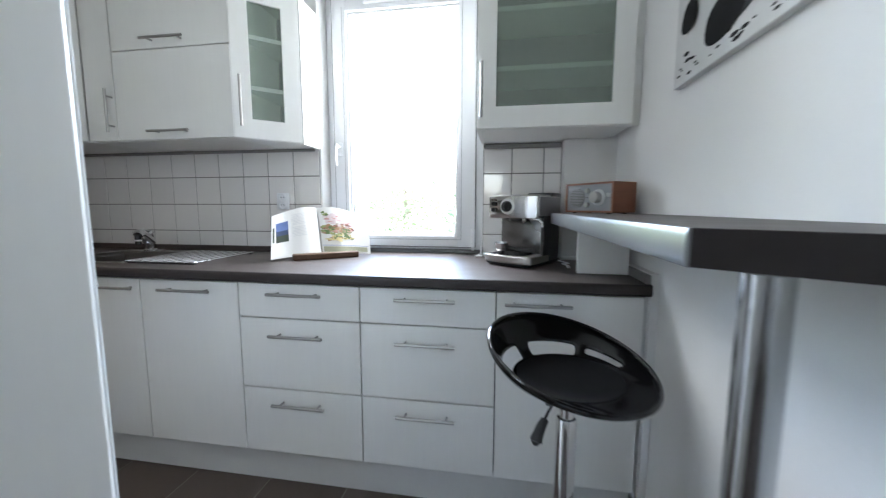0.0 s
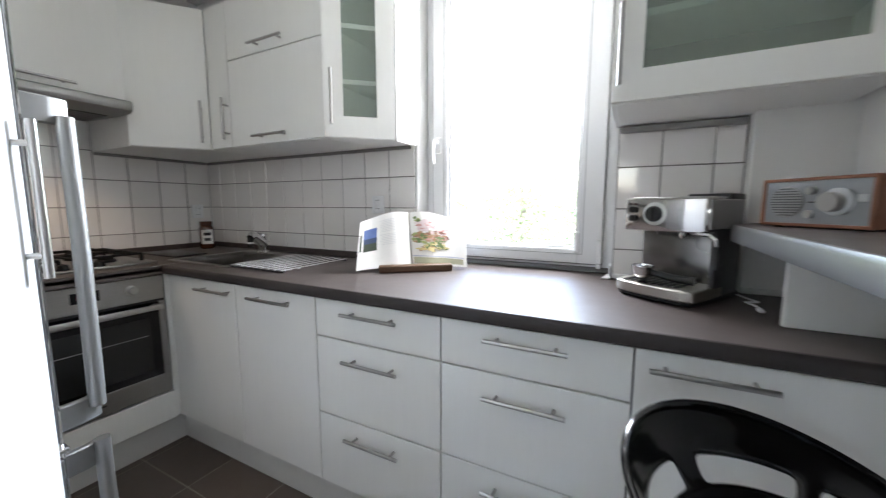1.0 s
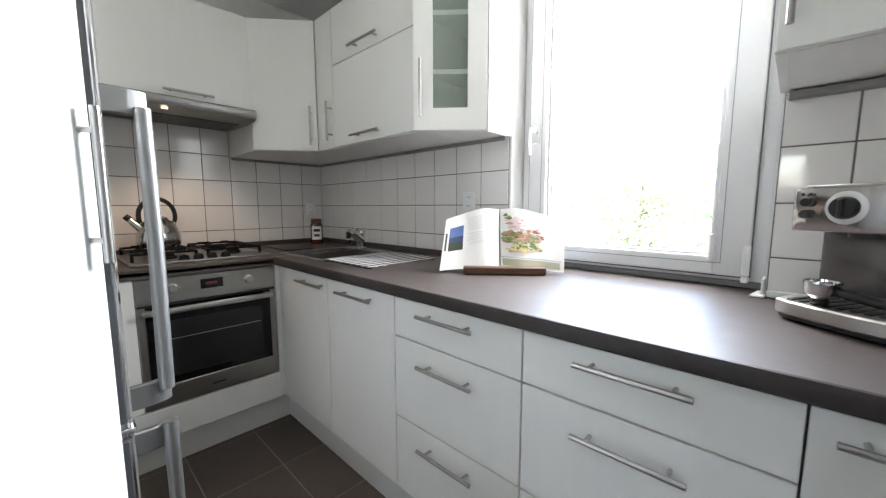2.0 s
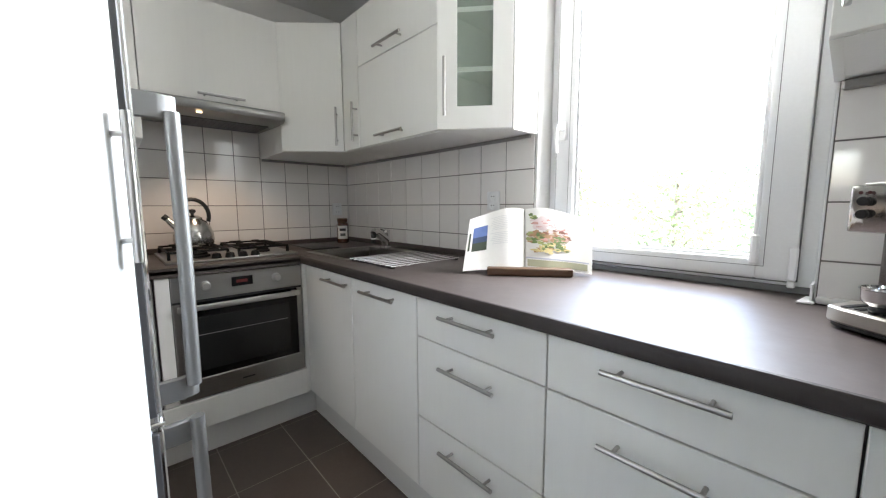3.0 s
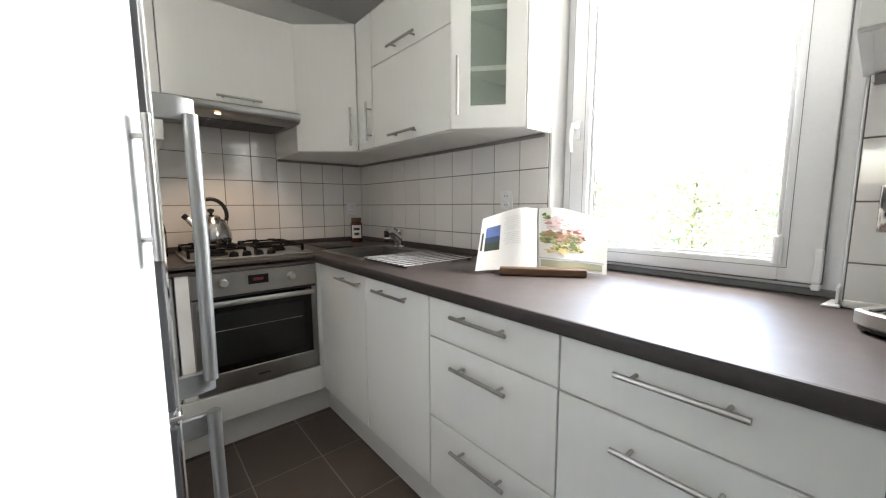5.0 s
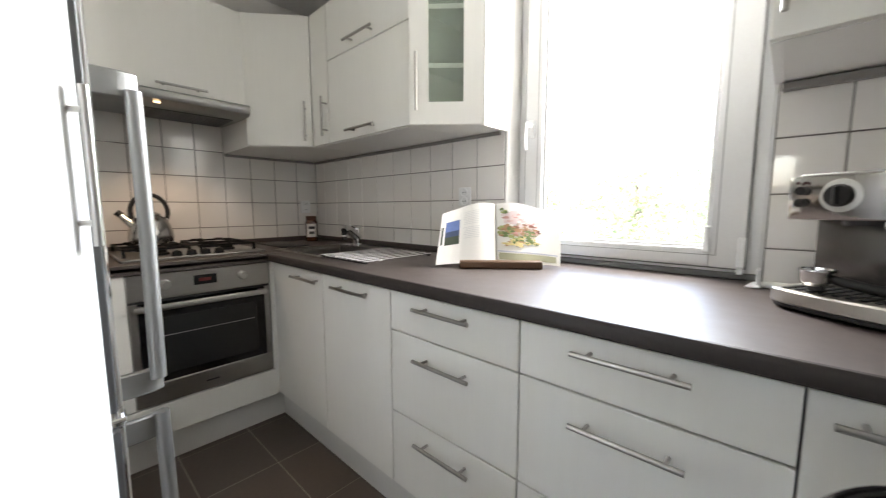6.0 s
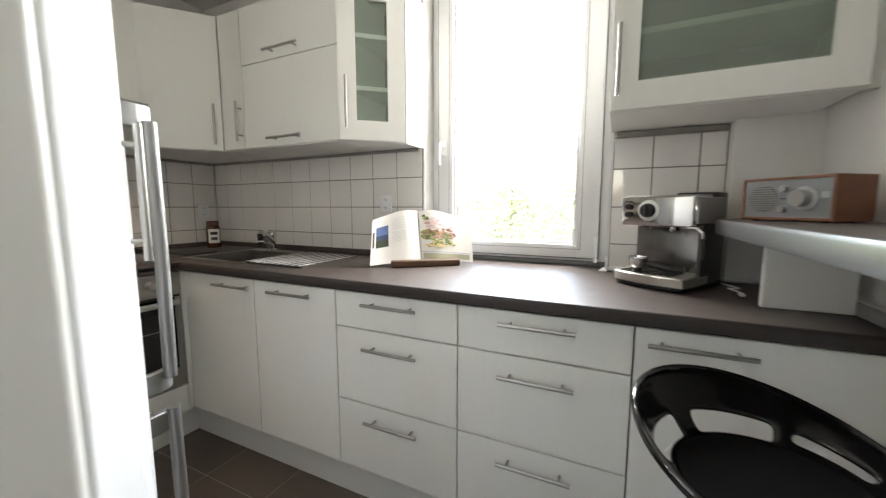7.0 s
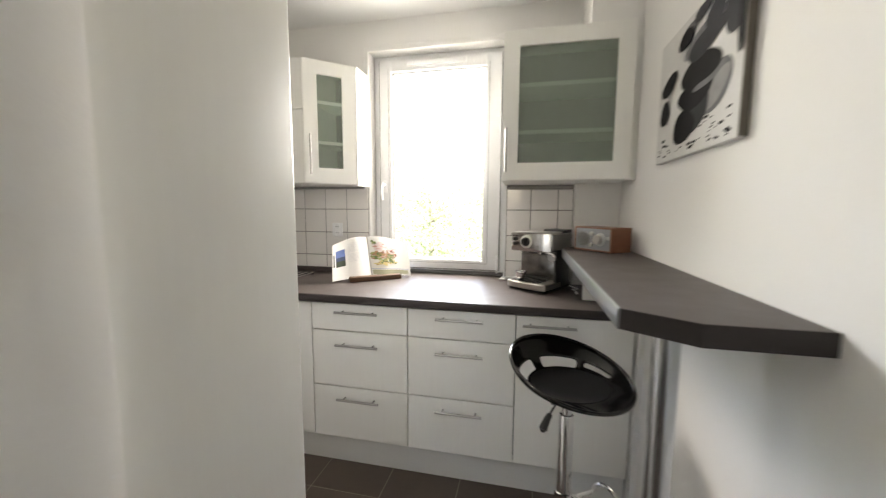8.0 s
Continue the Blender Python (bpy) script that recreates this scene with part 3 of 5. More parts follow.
# slim bottle beside the hob
bo = thing("oil_bottle", "slim dark glass bottle with a steel pourer", "bottle", (-2.37, 0.762, TOPZ))
oc3 = (-2.37, 0.760, TOPZ + 0.001)
bm = bmesh.new()
lathe(bm, [(0.0, 0.0), (0.024, 0.0), (0.026, 0.004), (0.026, 0.13), (0.022, 0.16), (0.012, 0.19), (0.011, 0.235)], c=oc3, seg=22)
part("glass", bm, mat("dark_bottle_glass", (0.02, 0.018, 0.014), 0.12, coat=0.4), bo)
bm = bmesh.new()
lathe(bm, [(0.0265, 0.045), (0.0268, 0.047), (0.0268, 0.115), (0.0265, 0.117)], c=oc3, seg=22)
part("sleeve", bm, M_GREY, bo, "grey steel sleeve")
bm = bmesh.new()
tube(bm, [(oc3[0], oc3[1], oc3[2] + 0.230), (oc3[0], oc3[1], oc3[2] + 0.262), (oc3[0] + 0.008, oc3[1] + 0.008, oc3[2] + 0.285)], 0.006, 10, r1=0.004)
part("pourer", bm, M_BLACK, bo)

# ---- wall cabinets ----
UB, UT = 1.460, 2.13


hc = thing("hood_cabinet", "white flap-door wall cabinet over the cooker hood", "cabinet", (-2.38, 1.1, 1.66))
part("body", B(WX + 0.01, -2.19, 0.802, 1.398, 1.664, UT), M_CARC, hc)
d = front("flap_door", (-2.17, 0.80), (-2.17, 1.40), 1.660, UT, hc)
bar_handle((-2.138, 1.012, 1.692), (-2.138, 1.215, 1.692), (1, 0, 0), d)
sc = thing("wall_cabinet", "white wall cabinet at the end of the hob wall", "cabinet", (-2.38, 0.6, UB), group="wall cabinets")
part("body", B(WX + 0.01, -2.19, 0.30, 0.798, UB, UT), M_CARC, sc)
front("door", (-2.17, 0.30), (-2.17, 0.80), UB, UT, sc)

hood = thing("cooker_hood", "slim stainless cooker hood with a lit lamp", "cooker hood", (-2.3, 1.1, 1.6))
bm = bmesh.new()
hp = [(-2.57, 1.659), (-2.125, 1.659), (-2.113, 1.651), (-2.110, 1.632), (-2.117, 1.614), (-2.140, 1.604), (-2.24, 1.602), (-2.57, 1.612)]
va = [bm.verts.new((x, 0.803, z)) for x, z in hp]
vb = [bm.verts.new((x, 1.397, z)) for x, z in hp]
fs = [bm.faces.new(va), bm.faces.new(vb[::-1])] + [bm.faces.new((va[i], va[(i + 1) % 8], vb[(i + 1) % 8], vb[i])) for i in range(8)]
bmesh.ops.recalc_face_normals(bm, faces=fs)
part("housing", bm, M_HOOD, hood)
for k in range(20):
    y = 0.95 + k * 0.0205
    part("filter_slat", B(-2.50, -2.26, y, y + 0.0190, 1.5985, 1.606, bev=0.001), M_FILTER, hood)
bm = bmesh.new()
lathe(bm, [(0.0, 0.0), (0.013, 0.0), (0.013, 0.008), (0.0, 0.008)], seg=20, m=pose(-2.140, 1.012, 1.600, 0, 15, 0))
part("lamp_lens", bm, emit_mat("warm_lamp_lens", (1.0, 0.72, 0.42), 0.05), hood, "lit warm lamp")
lamp = bpy.data.lights.new("hood_lamp", 'SPOT')
lamp.energy, lamp.color, lamp.spot_size, lamp.spot_blend, lamp.shadow_soft_size = 0.095, (1.0, 0.74, 0.53), radians(116), 0.6, 0.015
lob = new("hood_lamp", lamp)
lob.matrix_basis = look((-2.20, 1.06, 1.588), (-2.24, 1.09, 0.9))

cc = thing("corner_wall_cabinet", "white diagonal corner wall cabinet", "cabinet", (-2.3, 1.75, UB), group="wall cabinets")
CA, CB = (-2.170, 1.392), (-1.950, 1.652)
bm = bmesh.new()
prism(bm, [(WX + 0.01, 1.40), (CA[0] - 0.012, 1.40), (CA[0] - 0.008, 1.412), (CB[0] - 0.006, CB[1] + 0.022), (CB[0] - 0.001, NY - 0.01), (WX + 0.01, NY - 0.01)], UB, UT)
part("body", bm, M_CARC, cc)
d = front("door", CA, CB, UB, UT, cc)
dv = (Vector(CB) - Vector(CA)).normalized()
nn = Vector((dv.y, -dv.x))
hp = Vector(CB) - dv * 0.035 + nn * 0.032
bar_handle((hp.x, hp.y, 1.488), (hp.x, hp.y, 1.69), (nn.x, nn.y, 0), d)

nc = thing("narrow_wall_cabinet", "narrow white wall cabinet with an upright handle", "cabinet", (-1.87, 1.83, UB), group="wall cabinets")
part("body", B(-1.949, -1.785, 1.672, NY - 0.01, UB, UT), M_CARC, nc)
d = front("door", (-1.948, 1.652), (-1.783, 1.652), UB, UT, nc)
bar_handle((-1.80, 1.62, 1.495), (-1.80, 1.62, 1.69), (0, -1, 0), d)

fc = thing("flap_wall_cabinet", "white wall cabinet with two stacked flap doors", "cabinet", (-1.47, 1.83, UB), group="wall cabinets")
part("body", B(-1.784, -1.175, 1.672, NY - 0.01, UB, UT), M_CARC, fc)
for z0, z1, hz in ((UB, 1.860, 1.495), (1.860, UT, 1.895)):
    d = front("flap_door", (-1.783, 1.652), (-1.172, 1.652), z0, z1, fc)
    bar_handle((-1.592, 1.62, hz), (-1.378, 1.62, hz), (0, -1, 0), d)


def framed_door(parent, a, b, z0, z1, stile, glass_z0, glass_z1, handle_at, hz, thick=0.019):
    """A framed door with a frosted pane, from plan point a to b."""
    a3, b3 = Vector((*a, 0)), Vector((*b, 0))
    d = (b3 - a3).normalized()
    n = Vector((d.y, -d.x, 0))
    m = Matrix(((d.x, -n.x, 0, a3.x), (d.y, -n.y, 0, a3.y), (0, 0, 1, 0), (0, 0, 0, 1)))
    w = (b3 - a3).length
    bm = bmesh.new()
    g = 0.0016
    rings = []
    # outer and inner edge of the frame, front (rounded) and back
    for inset, dep in ((0.0, thick), (0.0, 0.0016), (0.0016, 0.0), (None, 0.0), (None, thick)):
        if inset is None:
            c = ((stile, glass_z0), (w - stile, glass_z0), (w - stile, glass_z1), (stile, glass_z1))
        else:
            o = g + inset
            c = ((o, z0 + o), (w - o, z0 + o), (w - o, z1 - o), (o, z1 - o))
        rings.append([bm.verts.new(m @ Vector((x, dep, z))) for x, z in c])
    rings.append(rings[0])
    fs = [bm.faces.new((p[i], p[(i + 1) % 4], q[(i + 1) % 4], q[i])) for p, q in zip(rings, rings[1:]) for i in range(4)]
    bmesh.ops.recalc_face_normals(bm, faces=fs)
    door = part("door", bm, M_FRONT, parent, "white framed glass door")
    part("pane", B(stile + 0.0005, w - stile - 0.0005, 0.010, 0.014, glass_z0 + 0.0005, glass_z1 - 0.0005, m=m), M_FROST, door, "frosted green-grey glass")
    h = a3 + d * handle_at + n * 0.032
    bar_handle((h.x, h.y, hz[0]), (h.x, h.y, hz[1]), n, door)
    return door


# grey painted on added back sheets as interior dimness, so shelf edges stand out
M_BACK = mat("dim_interior_grey", (0.20, 0.205, 0.20), 0.6, vary=0.05)
# the angled end cabinet by the window, with shelves behind the pane
gc = thing("angled_glass_cabinet", "white angled end wall cabinet with frosted glass door", "cabinet", (-1.07, 1.85, UB), group="glass cabinets")
GA, GB = (-1.172, 1.650), (-0.952, 1.842)
bm = bmesh.new()
pl = [(-1.173, 1.672), (-1.165, 1.672), (-0.965, 1.848), (-0.965, NY - 0.01), (-1.173, NY - 0.01)]
prism(bm, pl, UB, UB + 0.018)
prism(bm, pl, UT - 0.018, UT)
box(bm, -1.173, -1.157, 1.672, NY - 0.012, UB + 0.017, UT - 0.017)
box(bm, -1.157, -0.965, NY - 0.016, NY - 0.010, UB + 0.017, UT - 0.017)
part("body", bm, M_CARC, gc)
for z in (1.68, 1.90):
    bm = bmesh.new()
    prism(bm, [(-1.156, 1.682), (-0.972, 1.842), (-0.972, NY - 0.021), (-1.156, NY - 0.021)], z, z + 0.018)
    part("shelf", bm, M_CARC, gc)
part("dim_back_sheet", B(-1.1565, -0.9725, NY - 0.0205, NY - 0.0165, UB + 0.0185, UT - 0.0185), M_BACK, gc, "grey sheet darkening the cabinet interior")
part("side_panel", B(-0.965, -0.947, 1.846, NY - 0.001, UB - 0.004, UT + 0.002, bev=0.001), M_FRONT, gc, "bright white side panel")
framed_door(gc, GA, GB, UB, UT, 0.077, 1.548, 2.055, 0.03, (1.508, 1.725))

# the glass cabinet by the side wall
rc = thing("glass_wall_cabinet", "white wall cabinet with large frosted glass door", "cabinet", (0.2, 1.8, UB), group="glass cabinets")
RT = 2.154
part("side_panel", B(-0.094, -0.076, 1.662, NY - 0.001, UB, RT), M_CARC, rc)
part("side_panel", B(0.470, 0.488, 1.662, NY - 0.10, UB, RT), M_CARC, rc)
part("bottom_panel", B(-0.0758, 0.4698, 1.662, 1.925, UB + 0.0005, UB + 0.018), M_CARC, rc)
part("top_panel", B(-0.0758, 0.4698, 1.662, 1.925, RT - 0.018, RT), M_CARC, rc)
part("rear_panel", B(-0.0758, 0.4698, 1.915, 1.925, UB + 0.0182, RT - 0.0182), M_CARC, rc)
part("lower_rail", B(-0.0755, 0.29, 1.9255, NY - 0.002, UB + 0.0005, UB + 0.018), M_CARC, rc)
for z in (1.68, 1.90):
    part("shelf", B(-0.0755, 0.4695, 1.6625, 1.910, z, z + 0.018), M_CARC, rc)
part("dim_back_sheet", B(-0.0755, 0.4695, 1.9105, 1.9145, UB + 0.0185, RT - 0.0185), M_BACK, rc, "grey sheet darkening the cabinet interior")
part("filler", B(0.489, EX - 0.001, 1.668, 1.69, UB, RT), M_CARC, rc)
framed_door(rc, (-0.095, 1.642), (0.488, 1.642), UB, RT, 0.076, 1.543, 2.08, 0.021, (1.498, 1.704))

# strips where tiles meet the cabinets
solid("trim_strip", B(-2.57, -0.972, 1.984, 2.001, 1.444, UB - 0.001, bev=0.003), M_STRIP, "thin grey strip under the wall cabinets", "trim")
solid("trim_strip", B(-2.582, -2.566, 1.405, 1.983, 1.444, UB - 0.001, bev=0.003), M_STRIP, "thin grey strip under the corner cabinet", "trim")
solid("trim_strip", B(-0.080, 0.285, 1.978, 1.9995, 1.434, 1.4575, bev=0.005), M_STRIP, "thin grey strip under the glass cabinet", "trim")

# ---- fridge and tall cabinet ----
fr = thing("fridge_freezer", "silver freestanding fridge-freezer with curved bar handles", "fridge", (-1.07, 0.4, 0.0))
FX0, FX1, FY = -1.39, -0.80, 0.676
part("body", B(FX0, FX1, 0.10, FY - 0.06, 0.02, 1.85, bev=0.006), M_GREY, fr)
for nm, z0, z1, h0, h1 in (("fridge_door", 0.796, 1.85, 0.831, 1.328), ("freezer_door", 0.06, 0.786, 0.28, 0.748)):
    d = part(nm, B(FX0, FX1, FY - 0.056, FY, z0, z1, bev=0.008, seg=2), M_FRIDGE, fr)
    hx = -0.834
    part("edge_trim", B(-0.813, -0.801, FY - 0.001, FY + 0.010, z0 + 0.01, z1 - 0.01, bev=0.002), M_GREYD, d)
    part("edge_line", B(-0.826, -0.8135, FY - 0.001, FY + 0.017, z0 + 0.01, z1 - 0.01, bev=0.003), M_CHROME, d)
    bm = bmesh.new()
    # the brackets sweep out of the door and turn into the upright bar
    tube(bm, [(hx, FY + 0.069, h0 + 0.004), (hx, FY + 0.071, (h0 + h1) / 2), (hx, FY + 0.069, h1 + (0.024 if nm == 'freezer_door' else -0.008))], 0.012, 18, flat=0.9)
    hd = part("handle", bm, M_ALU, d, "satin silver upright handle bar")
    for z in (h0, h1):
        bm = bmesh.new()
        sec = [(hx + 0.004, FY - 0.002), (hx + 0.004, FY + 0.03), (hx + 0.003, FY + 0.050), (hx - 0.002, FY + 0.067), (hx - 0.010, FY + 0.078)]
        inner = [(x - 0.012, y - 0.004) for x, y in sec]
        prism(bm, sec + inner[::-1], z - 0.021, z + 0.021, bev=0.002)
        part("bracket", bm, M_ALU, hd, "curved silver handle bracket")

bm = bmesh.new()
box(bm, -0.842, -0.802, FY - 0.02, FY + 0.020, 0.7868, 0.7952, bev=0.002)
tube(bm, [(-0.822, FY + 0.012, 0.772), (-0.822, FY + 0.012, 0.812)], 0.006, 12)
part("hinge", bm, M_CHROME, fr, "chrome middle hinge")

tc = thing("tall_cabinet", "tall white angled end cabinet beside the fridge", "cabinet", (-0.6, 0.3, 0.0))
PN, PP = (-0.438, 0.480), (-0.772, 0.676)
bm = bmesh.new()
prism(bm, [(-0.797, 0.10), (-0.465, 0.10), (-0.465, 0.470), (-0.778, 0.652), (-0.797, 0.652)], 0.10, 2.13)
part("body", bm, M_CARC, tc)
part("side_panel", B(-0.464, -0.438, 0.092, 0.479, 0.0, 2.135, bev=0.010, seg=4), M_FRONT, tc, "white side panel with rounded edge")
d = front("door", (PN[0] - 0.006, PN[1] + 0.0035), PP, 0.10, 2.13, tc, M_GLOSSF)
dv = (Vector(PN) - Vector(PP)).normalized()
nn = Vector((-dv.y, dv.x))
hp = Vector(PP) + dv * 0.026 + nn * 0.020
bar_handle((hp.x, hp.y, 1.079), (hp.x, hp.y, 1.295), (nn.x, nn.y, 0), d, post=0.020)
part("plinth", B(-0.76, -0.45, 0.40, 0.42, 0.0, 0.10), M_PLINTH, tc)

# ---- bar on the side wall ----
M_POLISH = mat("polished_steel", (0.56, 0.57, 0.58), 0.2, 1.0, vary=0.03)
bar = thing("breakfast_bar", "dark brown laminate breakfast bar with metal front edge", "bar table", (0.37, 1.0, 1.086))
BZ0, BZ1 = 1.087, 1.129
bm = bmesh.new()
plan = [(EX - 0.001, 0.476), (0.325, 0.476), (0.213, 0.553), (0.213, 1.68), (0.222, 1.72), (0.245, 1.77), (0.285, 1.83), (0.33, 1.88), (0.36, 1.92), (EX - 0.001, 1.92)]
prism(bm, plan[::-1], BZ0, BZ1, bev=0.0015)
part("top_board", bm, M_TOP, bar)
# thin strip over the end faces, its tone lowered to include their shade
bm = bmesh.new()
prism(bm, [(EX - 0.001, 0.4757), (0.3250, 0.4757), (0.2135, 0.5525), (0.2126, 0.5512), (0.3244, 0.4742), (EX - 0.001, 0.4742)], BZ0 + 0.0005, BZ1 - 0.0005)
part("end_edge", bm, M_TOPEDGE, bar, "dark edge banding deepened for shade")
bm = bmesh.new()
# half-round metal nosing along the free edge and its curve
path = [Vector((0.213, 0.551)), Vector((0.213, 1.68)), Vector((0.222, 1.72)), Vector((0.245, 1.77))]
rounds = []
for i, p in enumerate(path):
    way = (path[min(i + 1, 3)] - path[max(i - 1, 0)]).normalized()
    side = Vector((-way.y, way.x))
    rounds.append([bm.verts.new((p.x + side.x * 0.006 * abs(math.cos(th)) ** 0.4, p.y + side.y * 0.006 * abs(math.cos(th)) ** 0.4, (BZ0 + BZ1) / 2 + 0.0215 * math.sin(th)))
                   for th in [math.radians(-90 + 18 * k) for k in range(11)]])
fs = [bm.faces.new((p[k], p[k + 1], q[k + 1], q[k])) for p, q in zip(rounds, rounds[1:]) for k in range(10)]
fs += [bm.faces.new(rounds[0]), bm.faces.new(rounds[-1][::-1])]
fs += [bm.faces.new((p[0], q[0], q[10], p[10])) for p, q in zip(rounds, rounds[1:])]
bmesh.ops.recalc_face_normals(bm, faces=fs)
part("edge_band", bm, M_BAND, bar, "silver metal edge band")
leg = bmesh.new()
lathe(leg, [(0.025, 0.0), (0.025, BZ0 - 0.012)], c=(0.312, 0.590, 0.006), seg=32)
leg = part("leg", leg, M_POLISH, bar, "round satin metal table leg")
bm = bmesh.new()
lathe(bm, [(0.0262, 0.0), (0.042, 0.003), (0.042, 0.0095)], c=(0.312, 0.590, BZ0 - 0.010), seg=28)
part("mount", bm, M_ALU, leg)
bm = bmesh.new()
lathe(bm, [(0.040, 0.0), (0.040, 0.008), (0.0262, 0.012)], c=(0.312, 0.590, 0.001), seg=28)
part("foot", bm, M_ALU, leg)
bsup = thing("bar_support", "white upright panel carrying the breakfast bar", "support", (0.385, 1.566, TOPZ))
part("panel", B(0.297, 0.4745, 1.556, 1.576, TOPZ + 0.001, BZ0 - 0.001, bev=0.0015), M_FRONT, bsup)
part("edge_strip", B(0.2945, 0.2972, 1.5555, 1.5765, TOPZ + 0.001, BZ0 - 0.001, bev=0.0008), M_CARC, bsup, "pale edge banding")

# ---- bar stool ----
st = thing("bar_stool", "glossy black bucket bar stool on chrome gas column", "stool", (0.178, 1.005, 0.0))
SC, SR = Vector((0.1885, 1.0526, 0.785)), 0.199
SA, SB = -0.0395, 0.0368
HUB = Vector((0.178, 1.005, 0.723))


def seat_point(u, a):
    """u runs from the hub (0) to the rim (1); a is the angle round the seat."""
    rim = Vector((SC.x + SR * math.cos(a), SC.y + SR * math.sin(a), SC.z + SA * math.cos(a) + SB * math.sin(a)))
    flat = 0.70
    base = HUB.lerp(Vector((SC.x, SC.y - 0.004, HUB.z)), min(u / flat, 1.0))
    ring = Vector((base.x + SR * 0.93 * u * math.cos(a), base.y + SR * 0.93 * u * math.sin(a), HUB.z))
    if u <= flat:
        return ring + Vector((0, 0, 0.012 * (u / flat) ** 2))
    k = (u - flat) / (1 - flat)
    edge = Vector((base.x + SR * 0.93 * flat * math.cos(a), base.y + SR * 0.93 * flat * math.sin(a), HUB.z + 0.012))
    lift = k ** 1.6
    p = edge.lerp(rim, k)
    p.z = edge.z + (rim.z - edge.z) * lift
    return p


bm = bmesh.new()
NA, us = 72, [0.0, 0.12, 0.25, 0.38, 0.5, 0.62, 0.70, 0.735, 0.785, 0.84, 0.89, 0.945, 1.0]
grid = [[bm.verts.new(seat_point(u, 2 * math.pi * k / NA)) for k in range(NA)] if u > 0 else [bm.verts.new(seat_point(0, 0))] for u in us]
slots = [(math.radians(a0), math.radians(a1), lo) for a0, a1, lo in ((24, 64, 0.80), (74, 124, 0.74), (138, 186, 0.74))]
for i in range(len(us) - 1):
    for k in range(NA):
        a = 2 * math.pi * (k + 0.5) / NA
        mid = (us[i] + us[i + 1]) / 2
        if any(s0 < a < s1 and lo < mid < 0.85 for s0, s1, lo in slots):
            continue
        k2 = (k + 1) % NA
        q = [grid[i][k], grid[i][k2], grid[i + 1][k2], grid[i + 1][k]] if i else [grid[0][0], grid[1][k], grid[1][k2]]
        bm.faces.new(q)
bmesh.ops.recalc_face_normals(bm, faces=bm.faces)
up = sum(f.normal.z for f in bm.faces)
if up < 0:
    bmesh.ops.reverse_faces(bm, faces=bm.faces)
seat = part("seat", bm, M_BLACKG, st)
sol = seat.modifiers.new("shell", 'SOLIDIFY')
sol.thickness, sol.offset = 0.009, -1.0
sub = seat.modifiers.new("round", 'SUBSURF')
sub.levels = sub.render_levels = 1
bm = bmesh.new()
tube(bm, [(SC.x + SR * math.cos(a), SC.y + SR * math.sin(a), SC.z + SA * math.cos(a) + SB * math.sin(a)) for a in [2 * math.pi * k / 64 for k in range(65)]], 0.0060, 10)
part("rim", bm, M_RIMB, seat)
bm = bmesh.new()
ring_us = [0.0, 0.2, 0.4, 0.55, 0.695]
pad = [[bm.verts.new(seat_point(u, 2 * math.pi * k / NA) + Vector((0, 0, 0.0006))) for k in range(NA)] if u > 0 else [bm.verts.new(seat_point(0, 0) + Vector((0, 0, 0.0006)))] for u in ring_us]
for i in range(len(ring_us) - 1):
    for k in range(NA):
        k2 = (k + 1) % NA
        bm.faces.new([pad[i][k], pad[i + 1][k], pad[i + 1][k2], pad[i][k2]] if i else [pad[0][0], pad[1][k], pad[1][k2]])
part("seat_pad", bm, M_SEAT, seat, "satin black seat surface")
bm = bmesh.new()
box(bm, HUB.x - 0.055, HUB.x + 0.055, HUB.y - 0.045, HUB.y + 0.045, 0.697, 0.712, bev=0.003)
part("mount_plate", bm, M_GREYD, st)
bm = bmesh.new()
lathe(bm, [(0.016, 0.0), (0.016, 0.399)], c=(HUB.x, HUB.y, 0.30), seg=20)
part("piston", bm, M_CHROME, st)
bm = bmesh.new()
lathe(bm, [(0.024, 0.0), (0.024, 0.615), (0.022, 0.620), (0.016, 0.622)], c=(HUB.x, HUB.y, 0.03), seg=28)
col = part("column", bm, M_CHROME, st)
bm = bmesh.new()
lathe(bm, [(0.030, 0.0), (0.030, 0.035), (0.0242, 0.037)], c=(HUB.x, HUB.y, 0.343), seg=24)
part("collar", bm, M_CHROME, col)
bm = bmesh.new()
lathe(bm, [(0.195, 0.0), (0.195, 0.006), (0.17, 0.016), (0.09, 0.028), (0.03, 0.040), (0.026, 0.05)], c=(HUB.x, HUB.y, 0.001), seg=48)
part("base", bm, M_CHROME, st, "chrome trumpet base disc")
bm = bmesh.new()
ring = [(HUB.x + 0.028, HUB.y - 0.005, 0.361)]
ring += [(HUB.x + 0.13 + 0.045 * math.cos(a), HUB.y - 0.02 + 0.09 * math.sin(a), 0.369) for a in [math.radians(150 - 300 * k / 20) for k in range(21)]]
ring += [(HUB.x + 0.028, HUB.y + 0.01, 0.361)]
tube(bm, ring, 0.008, 10)
part("footrest", bm, M_CHROME, st, "chrome foot ring")
bm = bmesh.new()
tube(bm, [(HUB.x - 0.03, HUB.y - 0.02, 0.699), (HUB.x - 0.050, HUB.y - 0.053, 0.686), (HUB.x - 0.060, HUB.y - 0.070, 0.675)], 0.005, 10)
lever = part("lever", bm, M_CHROME, st)
bm = bmesh.new()
kx = Vector((HUB.x - 0.058, HUB.y - 0.068, 0.679))
tube(bm, [kx, kx + Vector((-0.008, -0.010, -0.010)), kx + Vector((-0.018, -0.023, -0.028)), kx + Vector((-0.021, -0.027, -0.036))], 0.009, 14, flat=0.8, r1=0.0145)
